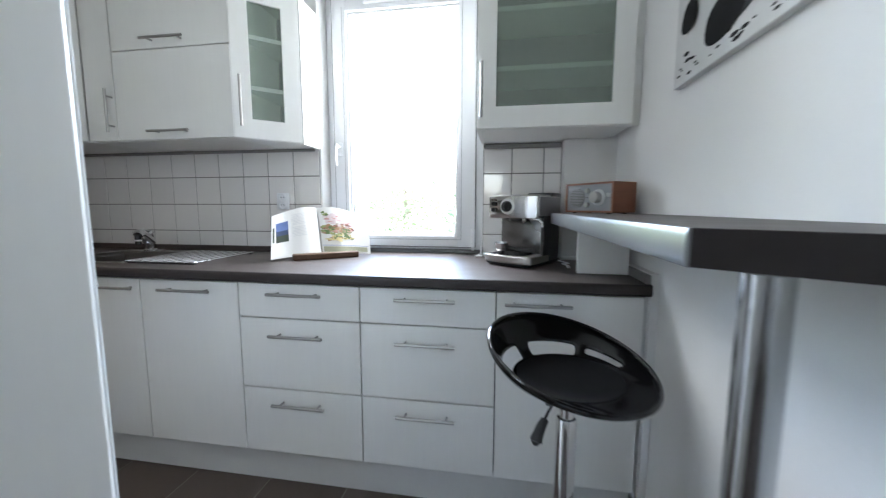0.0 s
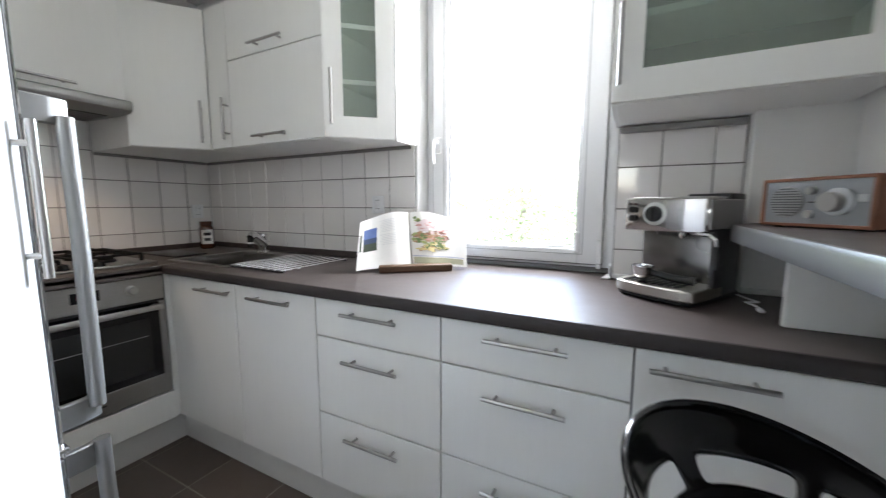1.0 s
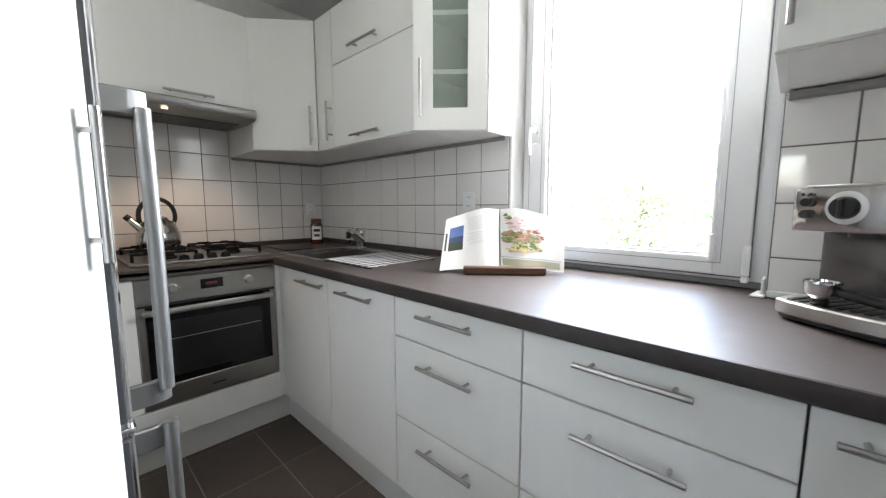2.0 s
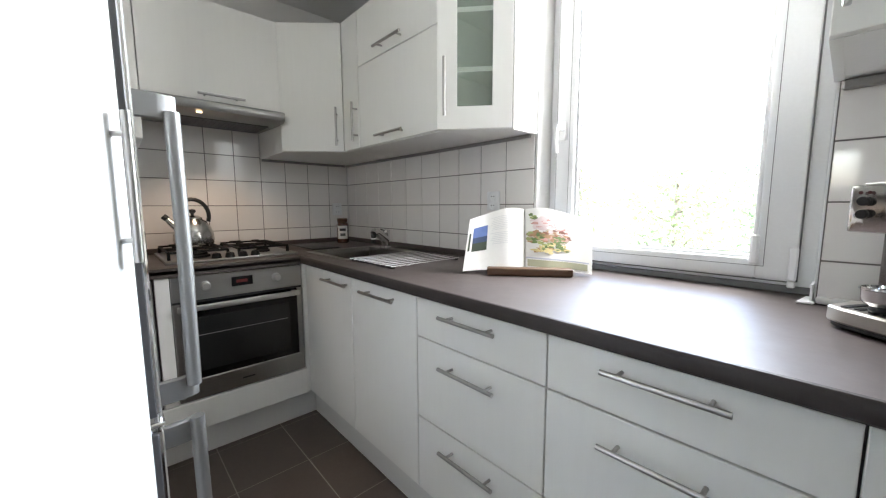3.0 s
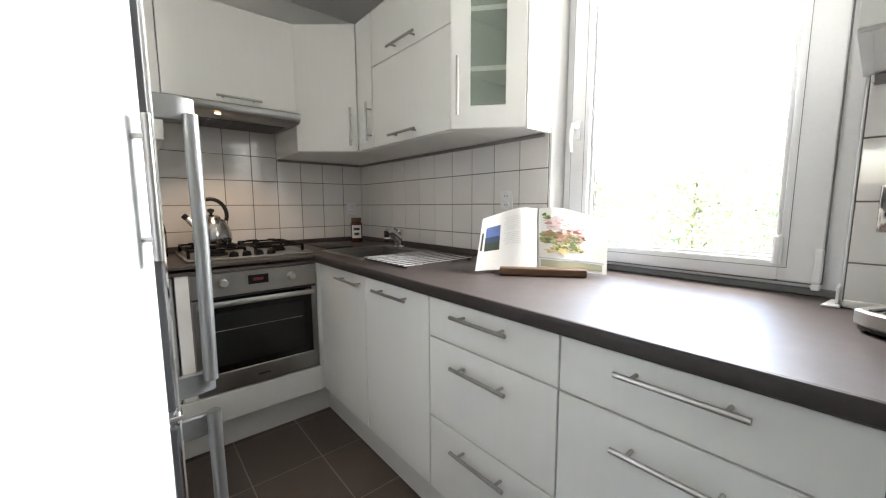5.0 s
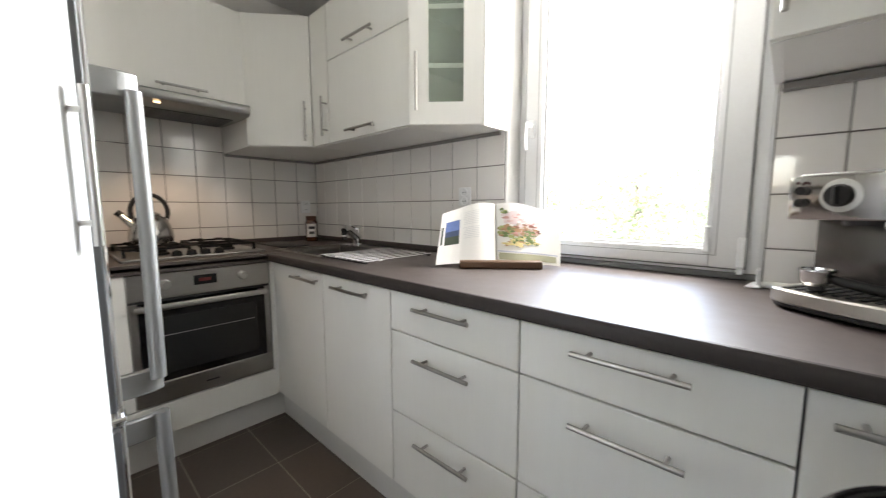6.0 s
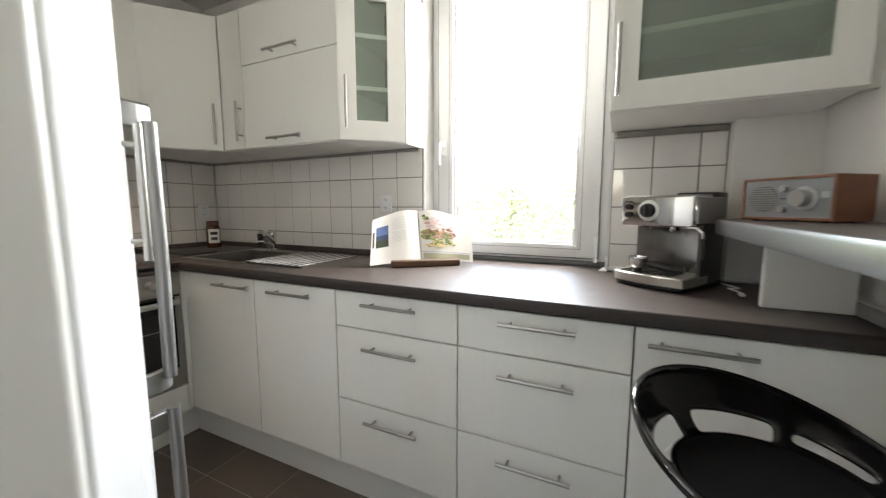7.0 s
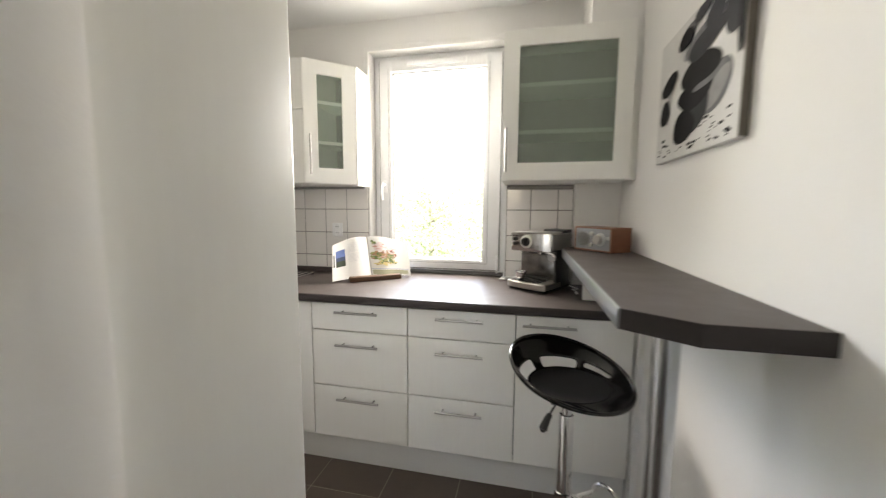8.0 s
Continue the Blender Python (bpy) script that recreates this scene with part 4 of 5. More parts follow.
tube(bm, [kx + Vector((-0.021, -0.027, -0.036)), kx + Vector((-0.022, -0.029, -0.041)), kx + Vector((-0.0225, -0.030, -0.044))], 0.0143, 14, flat=0.8, r1=0.006)
part("grip", bm, M_BLACK, lever, "black plastic lever grip")

# ---- picture ----
pic = thing("wall_picture", "black and white canvas print of smooth dark shapes", "picture", (EX - 0.01, 1.07, 1.485))
PX = EX - 0.022
PY0, PY1, PZ0, PZ1 = 0.785, 1.335, 1.487, 1.90
part("canvas", B(PX, EX - 0.001, PY0, PY1, PZ0, PZ1, bev=0.002), mat("canvas_white", (0.62, 0.615, 0.60), 0.7, vary=0.08, scale=9, fine=0.05, bump=0.2, bump_scale=500), pic)
M_BLOT = mat("printed_black", (0.012, 0.012, 0.013), 0.8, vary=0.5, scale=10, fine=0.1, spec=0.2)
M_BLOT2 = mat("printed_dark_grey", (0.040, 0.041, 0.046), 0.8, vary=0.6, scale=14, fine=0.1, spec=0.2)
rng = random.Random(4)
part("canvas_side", B(PX + 0.001, EX - 0.002, PY0 - 0.0012, PY0 + 0.001, PZ0 + 0.002, PZ1 - 0.002), mat("canvas_wrap", (0.16, 0.14, 0.12), 0.7, vary=0.5, scale=14), pic)


def blot(cy, cz, ry, rz, ang, k, material):
    """A flat printed patch with an uneven outline."""
    bm = bmesh.new()
    vs = []
    for i in range(40):
        a = 2 * math.pi * i / 40
        w = 1 + 0.10 * math.sin(2 * a + k) + 0.06 * math.sin(3 * a + 2 * k)
        u, v = ry * w * math.cos(a), rz * w * math.sin(a)
        y, z = cy + u * math.cos(ang) - v * math.sin(ang), cz + u * math.sin(ang) + v * math.cos(ang)
        vs.append(bm.verts.new((PX - 0.0006 - 0.0002 * k, min(max(y, PY0 + 0.003), PY1 - 0.003), min(max(z, PZ0 + 0.003), PZ1 - 0.003))))
    f = bm.faces.new(vs)
    if f.normal.x > 0:
        f.normal_flip()
    return part("print_shape", bm, material, pic)


M_WASH = mat("printed_mid_grey", (0.17, 0.17, 0.18), 0.8, vary=0.6, scale=16, fine=0.12, spec=0.2)
M_WASH2 = mat("printed_pale_grey", (0.29, 0.288, 0.285), 0.8, vary=0.3, scale=18, fine=0.1, spec=0.2)
# smooth stones: place along and up the wall, half sizes, lean, ink; pale washes first, the dark masses over them
stones = ((0.930, 1.640, 0.105, 0.060, 0.3, M_WASH), (0.985, 1.800, 0.125, 0.040, 0.1, M_WASH), (1.105, 1.855, 0.060, 0.022, 0.1, M_WASH),
          (0.910, 1.632, 0.075, 0.034, 0.35, M_WASH2), (1.045, 1.600, 0.120, 0.052, 0.18, M_BLOT2), (1.100, 1.575, 0.085, 0.045, 0.1, M_BLOT),
          (1.040, 1.655, 0.115, 0.038, 0.05, M_BLOT), (0.965, 1.672, 0.070, 0.014, 0.1, M_WASH), (1.010, 1.715, 0.115, 0.046, -0.05, M_BLOT), (0.985, 1.782, 0.105, 0.034, 0.05, M_BLOT2),
          (0.930, 1.835, 0.060, 0.034, 0.1, M_BLOT2), (0.835, 1.800, 0.050, 0.060, 0.2, M_BLOT2), (0.800, 1.760, 0.018, 0.075, 0.0, M_BLOT), (0.850, 1.870, 0.050, 0.022, 0.0, M_BLOT),
          (1.112, 1.838, 0.052, 0.030, 0.05, M_BLOT), (1.010, 1.872, 0.050, 0.020, 0.0, M_BLOT2), (1.232, 1.738, 0.070, 0.030, 0.15, M_BLOT), (1.255, 1.650, 0.048, 0.036, 0.25, M_BLOT))
for k, (cy, cz, ry, rz, ang, mt) in enumerate(stones):
    blot(cy, cz, ry, rz, -ang, k, mt)
bm = bmesh.new()
for i in range(46):
    y, z = PY0 + 0.02 + rng.random() * 0.50, PZ0 + 0.012 + rng.random() * 0.075
    s = 0.004 + 0.007 * rng.random()
    vs = [bm.verts.new((PX - 0.0005, y + s * 1.6 * math.cos(a), z + s * 0.5 * math.sin(a))) for a in [k * math.pi / 3 for k in range(6)]]
    bm.faces.new(vs[::-1])
tagged(part("print_specks", bm, M_BLOT, pic), kind="stuff")

# ---- radio on the bar ----
M_SCALE = mat("pale_grey_scale", (0.44, 0.45, 0.46), 0.4)
rd = thing("table_radio", "cherry wood table radio with silver front and round dials", "radio", (0.385, 1.62, BZ1))
RM = pose(0.262, 1.672, BZ1 + 0.0035, 0, 0, math.degrees(math.atan2(-0.18, 0.128)))
RW, RD, RH = 0.221, 0.120, 0.109
bm = bmesh.new()
box(bm, 0, RW, 0, RD, 0, 0.007, bev=0.001, m=RM)
box(bm, 0, RW, 0, RD, RH - 0.007, RH, bev=0.001, m=RM)
box(bm, 0, 0.007, 0.0005, RD - 0.0005, 0.0065, RH - 0.0065, m=RM)
box(bm, RW - 0.007, RW, 0.0005, RD - 0.0005, 0.0065, RH - 0.0065, m=RM)
box(bm, 0.006, RW - 0.006, RD - 0.006, RD - 0.001, 0.006, RH - 0.006, m=RM)
case = part("case", bm, M_WOOD, rd)
M_RFACE = mat("radio_silver", (0.27, 0.285, 0.30), 0.42, 0.35, vary=0.03)
face = part("face_plate", B(0.0065, RW - 0.0065, 0.004, 0.01, 0.0065, RH - 0.0065, m=RM), M_RFACE, rd, "silver front plate")


def dial(name, cx, cz, r, depth, material, parent, label=""):
    bm = bmesh.new()
    lathe(bm, [(0.0, 0.0), (r, 0.0), (r, depth * 0.8), (r * 0.94, depth), (0.0, depth)], seg=32, m=RM @ pose(cx, 0.004, cz, 90, 0, 0))
    return part(name, bm, material, parent, label)


grille = dial("speaker", 0.057, 0.055, 0.036, 0.003, M_GREY, face, "round grey speaker grille")
bm = bmesh.new()
for r in (0.010, 0.018, 0.026, 0.033):
    tube(bm, [(0.057 + r * math.cos(a), 0.0005, 0.055 + r * math.sin(a)) for a in [2 * math.pi * k / 28 for k in range(29)]], 0.0008, 6, m=RM)
part("grille_ring", bm, M_GREY, grille)
bm = bmesh.new()
for k in range(11):
    zz = -0.030 + 0.006 * k
    half = math.sqrt(0.034 ** 2 - zz ** 2)
    box(bm, 0.057 - half, 0.057 + half, -0.0005, 0.0015, 0.055 + zz - 0.001, 0.055 + zz + 0.001, m=RM)
part("grille_slots", bm, M_GREYD, grille)
dial("scale_ring", 0.157, 0.055, 0.029, 0.004, M_SCALE, face, "pale tuning scale")
dial("tuning_knob", 0.153, 0.055, 0.021, 0.024, M_STEELX, face, "silver tuning knob")
dial("knob", 0.108, 0.080, 0.009, 0.010, M_STEELX, face)
dial("knob", 0.108, 0.028, 0.009, 0.010, M_STEELX, face)
part("scale_tab", B(0.190, 0.208, 0.0015, 0.0042, 0.055, 0.070, bev=0.001, m=RM), M_SCALE, face, "pale scale window")
part("text_bar", B(0.100, 0.116, 0.0032, 0.0042, 0.053, 0.056, m=RM), M_GREYD, face)
for x in (0.03, RW - 0.03):
    for y in (0.02, RD - 0.02):
        bm = bmesh.new()
        lathe(bm, [(0.008, -0.0033), (0.008, 0.001)], seg=14, m=RM @ pose(x, y, 0))
        part("foot", bm, M_RUBBER, rd)

# ---- espresso machine ----
M_GUN = mat("dark_polished_steel", (0.19, 0.187, 0.183), 0.26, 1.0, vary=0.05)
CM = pose(-0.050, 1.792, TOPZ, 0, 0, -30)
cm = thing("espresso_machine", "stainless steel espresso machine with black portafilter", "coffee machine", (0.11, 1.83, TOPZ))
CW, CD = 0.238, 0.225
M_TRAY = mat("brushed_tray_steel", (0.50, 0.48, 0.445), 0.38, 1.0, vary=0.04, fine=0.05, fine_scale=250)
bm = bmesh.new()
foot = [(0.006, 0.02), (0.012, -0.024), (0.04, -0.038), (0.10, -0.050), (0.16, -0.055), (0.21, -0.053), (0.232, -0.044), (0.238, 0.02), (CW + 0.002, 0.12), (CW + 0.004, CD), (0.0, CD)]
prism(bm, foot, 0.004, 0.016, bev=0.003, m=CM)
part("base_foot", bm, M_BLACK, cm)
bm = bmesh.new()
tray = [(0.002, 0.02), (0.006, -0.028), (0.04, -0.044), (0.10, -0.056), (0.16, -0.061), (0.21, -0.059), (0.238, -0.050), (0.242, 0.02), (0.240, 0.12), (0.002, 0.12)]
prism(bm, tray, 0.014, 0.046, bev=0.004, m=CM)
tray = part("drip_tray", bm, M_TRAY, cm, "curved steel drip tray")
for k in range(8):
    part("grid_slat", B(0.03 + k * 0.021, 0.042 + k * 0.021, -0.03, 0.09, 0.046, 0.049, bev=0.001, m=CM), M_BLACK, tray)
part("back_body", B(0.012, CW - 0.004, 0.10, CD, 0.015, 0.205, bev=0.006, seg=2, m=CM), M_GUN, cm)
part("side_body", B(CW - 0.012, CW + 0.002, 0.055, CD - 0.002, 0.015, 0.21, bev=0.006, seg=2, m=CM), M_GREYD, cm, "dark grey side panel")
bm = bmesh.new()
arc = [(CW * k / 16, 0.015 * (2 * k / 16 - 1) ** 2 - 0.004) for k in range(17)]
prism(bm, arc + [(CW, CD + 0.004), (0.0, CD + 0.004)], 0.199, 0.294, bev=0.004, m=CM, seg=2)
M_HEAD = mat("vertical_brushed_steel", (0.52, 0.51, 0.50), 0.11, 1.0, vary=0.05, fine=0.06, fine_scale=220, stretch=(1, 1, 0.05))
head = part("head", bm, M_HEAD, cm, "brushed steel machine head")
part("side_cover", B(CW - 0.001, CW + 0.003, 0.012, CD, 0.21, 0.29, bev=0.001, m=CM), M_GREY, head)
part("top_lid", B(0.01, CW - 0.01, 0.03, CD - 0.005, 0.293, 0.300, bev=0.003, m=CM), M_STEELX, head)
part("tank_lid", B(0.12, CW - 0.002, 0.14, CD + 0.02, 0.286, 0.310, bev=0.006, seg=2, m=CM), M_BLACK, head, "black water tank lid")


def front_disc(name, x, z, r, d, material, parent, label=""):
    bm = bmesh.new()
    lathe(bm, [(0.0, 0.0), (r, 0.0), (r, d * 0.75), (r * 0.9, d), (0.0, d)], seg=30, m=CM @ pose(x, 0.0, z, 90, 0, 0))
    return part(name, bm, material, parent, label)


M_SCALEW = mat("pale_dial_ring", (0.60, 0.60, 0.58), 0.35, 0.3)
ring = front_disc("dial_ring", 0.100, 0.250, 0.034, 0.006, M_SCALEW, head, "pale ring round the steam dial")
dk = front_disc("dial", 0.100, 0.250, 0.023, 0.020, M_BLACK, head, "black rotary dial")
part("dial_grip", B(0.096, 0.104, -0.028, -0.018, 0.231, 0.269, bev=0.002, m=CM), M_BLACK, dk)
for z in (0.262, 0.236):
    front_disc("button", 0.031, z, 0.0095, 0.008, M_BLACK, head, "round black button")
for x in (0.024, 0.038):
    front_disc("indicator", x, 0.279, 0.0035, 0.002, mat("dull_red_lens", (0.06, 0.018, 0.018), 0.3), head)
part("label_bar", B(0.082, 0.114, -0.001, 0.001, 0.284, 0.287, m=CM), M_GREY, head)
bm = bmesh.new()
lathe(bm, [(0.034, 0.0), (0.036, 0.004), (0.036, 0.018)], seg=28, m=CM @ pose(0.118, 0.055, 0.188))
part("brew_group", bm, M_BLACK, cm)
bm = bmesh.new()
lathe(bm, [(0.006, -0.006), (0.009, 0.0), (0.009, 0.012)], seg=16, m=CM @ pose(0.165, 0.026, 0.188))
part("hot_water_outlet", bm, M_CHROME, cm, "small chrome water outlet")
bm = bmesh.new()
tube(bm, [(0.185, 0.03, 0.206), (0.20, 0.012, 0.198), (0.245, -0.005, 0.196), (0.262, -0.008, 0.184), (0.265, -0.008, 0.165)], 0.005, 10, m=CM)
wand = part("steam_wand", bm, M_CHROME, cm, "chrome steam wand")
bm = bmesh.new()
tube(bm, [(0.265, -0.008, 0.168), (0.268, -0.008, 0.108)], 0.0085, 12, m=CM)
part("wand_sleeve", bm, M_BLACK, wand)
pf = bmesh.new()
lathe(pf, [(0.0, 0.0), (0.018, 0.0), (0.026, 0.008), (0.028, 0.03), (0.031, 0.032), (0.031, 0.036), (0.027, 0.036), (0.024, 0.012), (0.0, 0.010)], seg=28, m=CM @ pose(0.086, -0.024, 0.062))
pfo = thing("portafilter", "steel portafilter with black handle lying on the tray", "portafilter", (0.0, 1.75, TOPZ + 0.05))
part("basket", pf, M_CHROME, pfo)
bm = bmesh.new()
lathe(bm, [(0.012, 0.0), (0.016, 0.004), (0.012, 0.014)], seg=18, m=CM @ pose(0.086, -0.024, 0.0495))
part("spout", bm, M_BLACK, pfo)
bm = bmesh.new()
tube(bm, [(0.109, -0.017, 0.078), (0.128, -0.010, 0.074), (0.16, 0.003, 0.066), (0.196, 0.018, 0.063), (0.208, 0.022, 0.062)], 0.009, 12, r1=0.0125, m=CM)
part("handle", bm, M_BLACK, pfo)
# flex behind the machine
cable = bmesh.new()
tube(cable, [(0.225, 1.90, 0.935), (0.258, 1.87, 0.914), (0.287, 1.83, 0.9095), (0.305, 1.79, 0.9095), (0.272, 1.775, 0.9095), (0.288, 1.73, 0.9095), (0.285, 1.69, 0.911)], 0.0025, 8)
solid("power_cable", cable, M_PVC, "thin white power cable on the worktop", "cable")
bm = bmesh.new()
box(bm, 0.277, 0.291, 1.668, 1.695, TOPZ + 0.0015, TOPZ + 0.011, bev=0.003)
solid("cable_plug", bm, M_PVC, "small white plug lying on the worktop", "plug")

# ---- cookbook on its stand ----
bt = math.atan2(0.30, 0.37)
KM = pose(-1.045, 1.668, TOPZ, 0, 0, math.degrees(bt))
LEAN = math.radians(25)
bk = thing("cookbook", "open cookbook with photographs leaning on a stand", "book", (-0.86, 1.82, TOPZ + 0.02))
BW, BH = 0.236, 0.238


def page_point(side, u, v):
    """u from the spine (0) to the outer edge (1), v from foot to head."""
    x = BW + side * u * BW * 0.985 + 0.020 * u * u * v
    puff = 0.028 * (math.exp(-((u - 0.28) / 0.30) ** 2)) + 0.008 * (1 - u)
    if u < 0.02:
        puff = 0.004
    wing = 0.055 * u * u
    y = v * BH * math.sin(LEAN) - puff - wing
    return Vector((x, y, 0.022 + v * BH * math.cos(LEAN) + (0.012 * math.exp(-((u - 0.3) / 0.3) ** 2)) * v - 0.036 * u * u * v - 0.012 * (1 - v) * u))


def page_block(side, thick):
    bm = bmesh.new()
    us = [0, 0.02, 0.06, 0.12, 0.2, 0.3, 0.42, 0.55, 0.7, 0.85, 1.0]
    g0 = [[bm.verts.new(page_point(side, u, v)) for v in (0, 0.5, 1)] for u in us]
    g1 = [[bm.verts.new(page_point(side, u, v) + Vector((0, thick * (1 if u > 0.01 else 0.4) + max(0, 0.03 * (1 - u)) , -0.002))) for v in (0, 0.5, 1)] for u in us]
    fs = []
    for i in range(len(us) - 1):
        for j in range(2):
            fs.append(bm.faces.new((g0[i][j], g0[i + 1][j], g0[i + 1][j + 1], g0[i][j + 1])))
            fs.append(bm.faces.new((g1[i][j], g1[i][j + 1], g1[i + 1][j + 1], g1[i + 1][j])))
        fs.append(bm.faces.new((g0[i][0], g1[i][0], g1[i + 1][0], g0[i + 1][0])))
        fs.append(bm.faces.new((g0[i][2], g0[i + 1][2], g1[i + 1][2], g1[i][2])))
    for i in (0, len(us) - 1):
        for j in range(2):
            fs.append(bm.faces.new((g0[i][j], g0[i][j + 1], g1[i][j + 1], g1[i][j])))
    bmesh.ops.recalc_face_normals(bm, faces=fs)
    bmesh.ops.transform(bm, matrix=KM, verts=bm.verts)
    return bm


left_page = part("page_block", page_block(-1, 0.012), M_PAPER, bk)
right_page = part("page_block", page_block(1, 0.010), M_PAPER, bk)


def printed(side, u0, u1, v0, v1, material, parent, name, lift=0.0009, outline=None):
    """A printed patch that follows the page's curve."""
    bm = bmesh.new()
    nu, nv = 8, 6
    def pt(i, j):
        u, v = u0 + (u1 - u0) * i / nu, v0 + (v1 - v0) * j / nv
        if outline:
            a = 2 * math.pi * i / nu
            rr = j / nv * (1 + 0.2 * math.sin(3 * a + outline))
            u, v = (u0 + u1) / 2 + (u1 - u0) / 2 * rr * math.cos(a), (v0 + v1) / 2 + (v1 - v0) / 2 * rr * math.sin(a)
        return KM @ (page_point(side, u, v) + Vector((0, -lift, 0.0003)))
    g = [[bm.verts.new(pt(i, j)) for j in range(nv + 1)] for i in range(nu + 1)]
    for i in range(nu):
        for j in range(nv):
            bm.faces.new((g[i][j], g[i + 1][j], g[i + 1][j + 1], g[i][j + 1]))
    bmesh.ops.remove_doubles(bm, verts=bm.verts, dist=1e-5)
    return part(name, bm, material, parent)


M_SKYB = mat("print_sky_blue", (0.10, 0.16, 0.38), 0.5, vary=0.3, scale=25)
M_SEAB = mat("print_deep_blue", (0.035, 0.06, 0.13), 0.5, vary=0.3, scale=25)
M_FIELD = mat("print_dark_green", (0.035, 0.05, 0.03), 0.5, vary=0.3, scale=30)
M_ROSE = mat("print_rose", (0.60, 0.33, 0.30), 0.5, vary=0.4, scale=40)
M_BREAD = mat("print_bread_brown", (0.42, 0.24, 0.13), 0.5, vary=0.4, scale=40)
M_LEAFP = mat("print_leaf_green", (0.34, 0.38, 0.15), 0.5, vary=0.5, scale=50)
M_YELL = mat("print_yellow", (0.70, 0.58, 0.28), 0.5, vary=0.3, scale=40)
M_PINK = mat("print_pale_pink", (0.70, 0.58, 0.58), 0.5, vary=0.15, scale=30)
M_CRUST = mat("print_dark_crust", (0.24, 0.10, 0.075), 0.5, vary=0.4, scale=50)
M_LEAFD = mat("print_dark_leaf", (0.14, 0.20, 0.07), 0.5, vary=0.5, scale=60)
M_RIM = mat("print_plate_rim", (0.50, 0.52, 0.62), 0.6, vary=0.1, scale=20)
M_SAGE = mat("print_sage_band", (0.40, 0.40, 0.28), 0.6, vary=0.1, scale=20)
printed(-1, 0.64, 0.90, 0.59, 0.78, M_SKYB, left_page, "photo_sky")
printed(-1, 0.64, 0.90, 0.49, 0.59, M_SEAB, left_page, "photo_sea")
printed(-1, 0.64, 0.90, 0.34, 0.49, M_FIELD, left_page, "photo_shore")
printed(-1, 0.935, 0.97, 0.36, 0.70, M_FIELD, left_page, "photo_strip")
for k in range(15):
    v = 0.88 - k * 0.030 - (0.03 if k > 7 else 0)
    printed(-1, 0.28, 0.58 - 0.06 * ((k * 7) % 4) / 4, v - 0.008, v, M_INK, left_page, "text_bar")
rb = random.Random(11)
M_SHADE = mat("print_soft_brown", (0.56, 0.47, 0.38), 0.6, vary=0.3, scale=60)
printed(1, 0.10, 0.50, 0.62, 0.86, M_PINK, right_page, "photo_ham", 0.0008, 1.7)
printed(1, 0.05, 0.68, 0.40, 0.64, M_SHADE, right_page, "photo_bread", 0.00085, 2.9)
# the photographed sandwich: each mass of food is scattered with small patches of its colours
dish = ((0.12, 0.44, 0.68, 0.85, (M_PINK, M_PINK, M_ROSE), 16), (0.06, 0.70, 0.56, 0.62, (M_CRUST, M_BREAD), 16), (0.36, 0.66, 0.60, 0.74, (M_ROSE, M_PINK, M_CRUST, M_PAPER), 18),
        (0.04, 0.30, 0.43, 0.60, (M_LEAFP, M_LEAFD, M_BREAD), 20), (0.26, 0.64, 0.44, 0.55, (M_LEAFD, M_BREAD, M_ROSE), 20), (0.16, 0.70, 0.32, 0.43, (M_LEAFP, M_LEAFD, M_YELL), 24),
        (0.12, 0.44, 0.27, 0.35, (M_YELL, M_YELL, M_BREAD), 10), (0.08, 0.18, 0.82, 0.90, (M_LEAFP, M_LEAFD), 4))
k = 0
for u0, u1, v0, v1, kinds, count in dish:
    for _ in range(int(count * 1.8)):
        u, v = u0 + (u1 - u0) * rb.random(), v0 + (v1 - v0) * rb.random() - (0.05 if v0 == 0.56 else 0) * (u0 + (u1 - u0) * rb.random())
        du, dv2 = 0.018 + 0.045 * rb.random(), 0.009 + 0.022 * rb.random()
        k += 1
        printed(1, max(u - du, 0.012), u + du, v - dv2, v + dv2, rb.choice(kinds), right_page, "photo_patch", 0.0009 + 0.000012 * k, 1 + 6 * rb.random())
printed(1, 0.02, 0.96, 0.165, 0.185, M_RIM, right_page, "photo_plate_rim")
printed(1, 0.04, 0.94, 0.04, 0.15, M_SAGE, right_page, "photo_band")
bs = thing("book_stand", "dark wooden ledge of a cookbook stand", "book stand", (-0.86, 1.8, TOPZ))
part("ledge", B(0.095, 0.40, -0.080, -0.038, 0.001, 0.030, bev=0.006, seg=3, m=KM), M_WALNUT, bs)
part("back_rest", B(0.15, 0.39, -0.036, 0.12, 0.001, 0.012, bev=0.002, m=KM), M_WALNUT, bs)
bm = bmesh.new()
tube(bm, [(0.27, 0.10, 0.01), (0.27, 0.125, 0.12)], 0.007, 8, m=KM)
part("prop", bm, M_WALNUT, bs)

# ---- sink, tap, drainer ----
sk = thing("sink", "stainless steel sink bowl set into the worktop", "sink", (-1.86, 1.68, 0.75))
x0, x1, y0, y1 = SINK
bm = bmesh.new()
z = TOPZ - 0.16
box(bm, x0 - 0.004, x1 + 0.004, y0 - 0.004, y1 + 0.004, z - 0.004, z)
box(bm, x0 - 0.004, x0 + 0.002, y0, y1, z, TOPZ + 0.001)
box(bm, x1 - 0.002, x1 + 0.004, y0, y1, z, TOPZ + 0.001)
box(bm, x0, x1, y0 - 0.004, y0 + 0.002, z, TOPZ + 0.001)
box(bm, x0, x1, y1 - 0.002, y1 + 0.004, z, TOPZ + 0.001)
part("bowl", bm, M_STEEL, sk)
bm = bmesh.new()
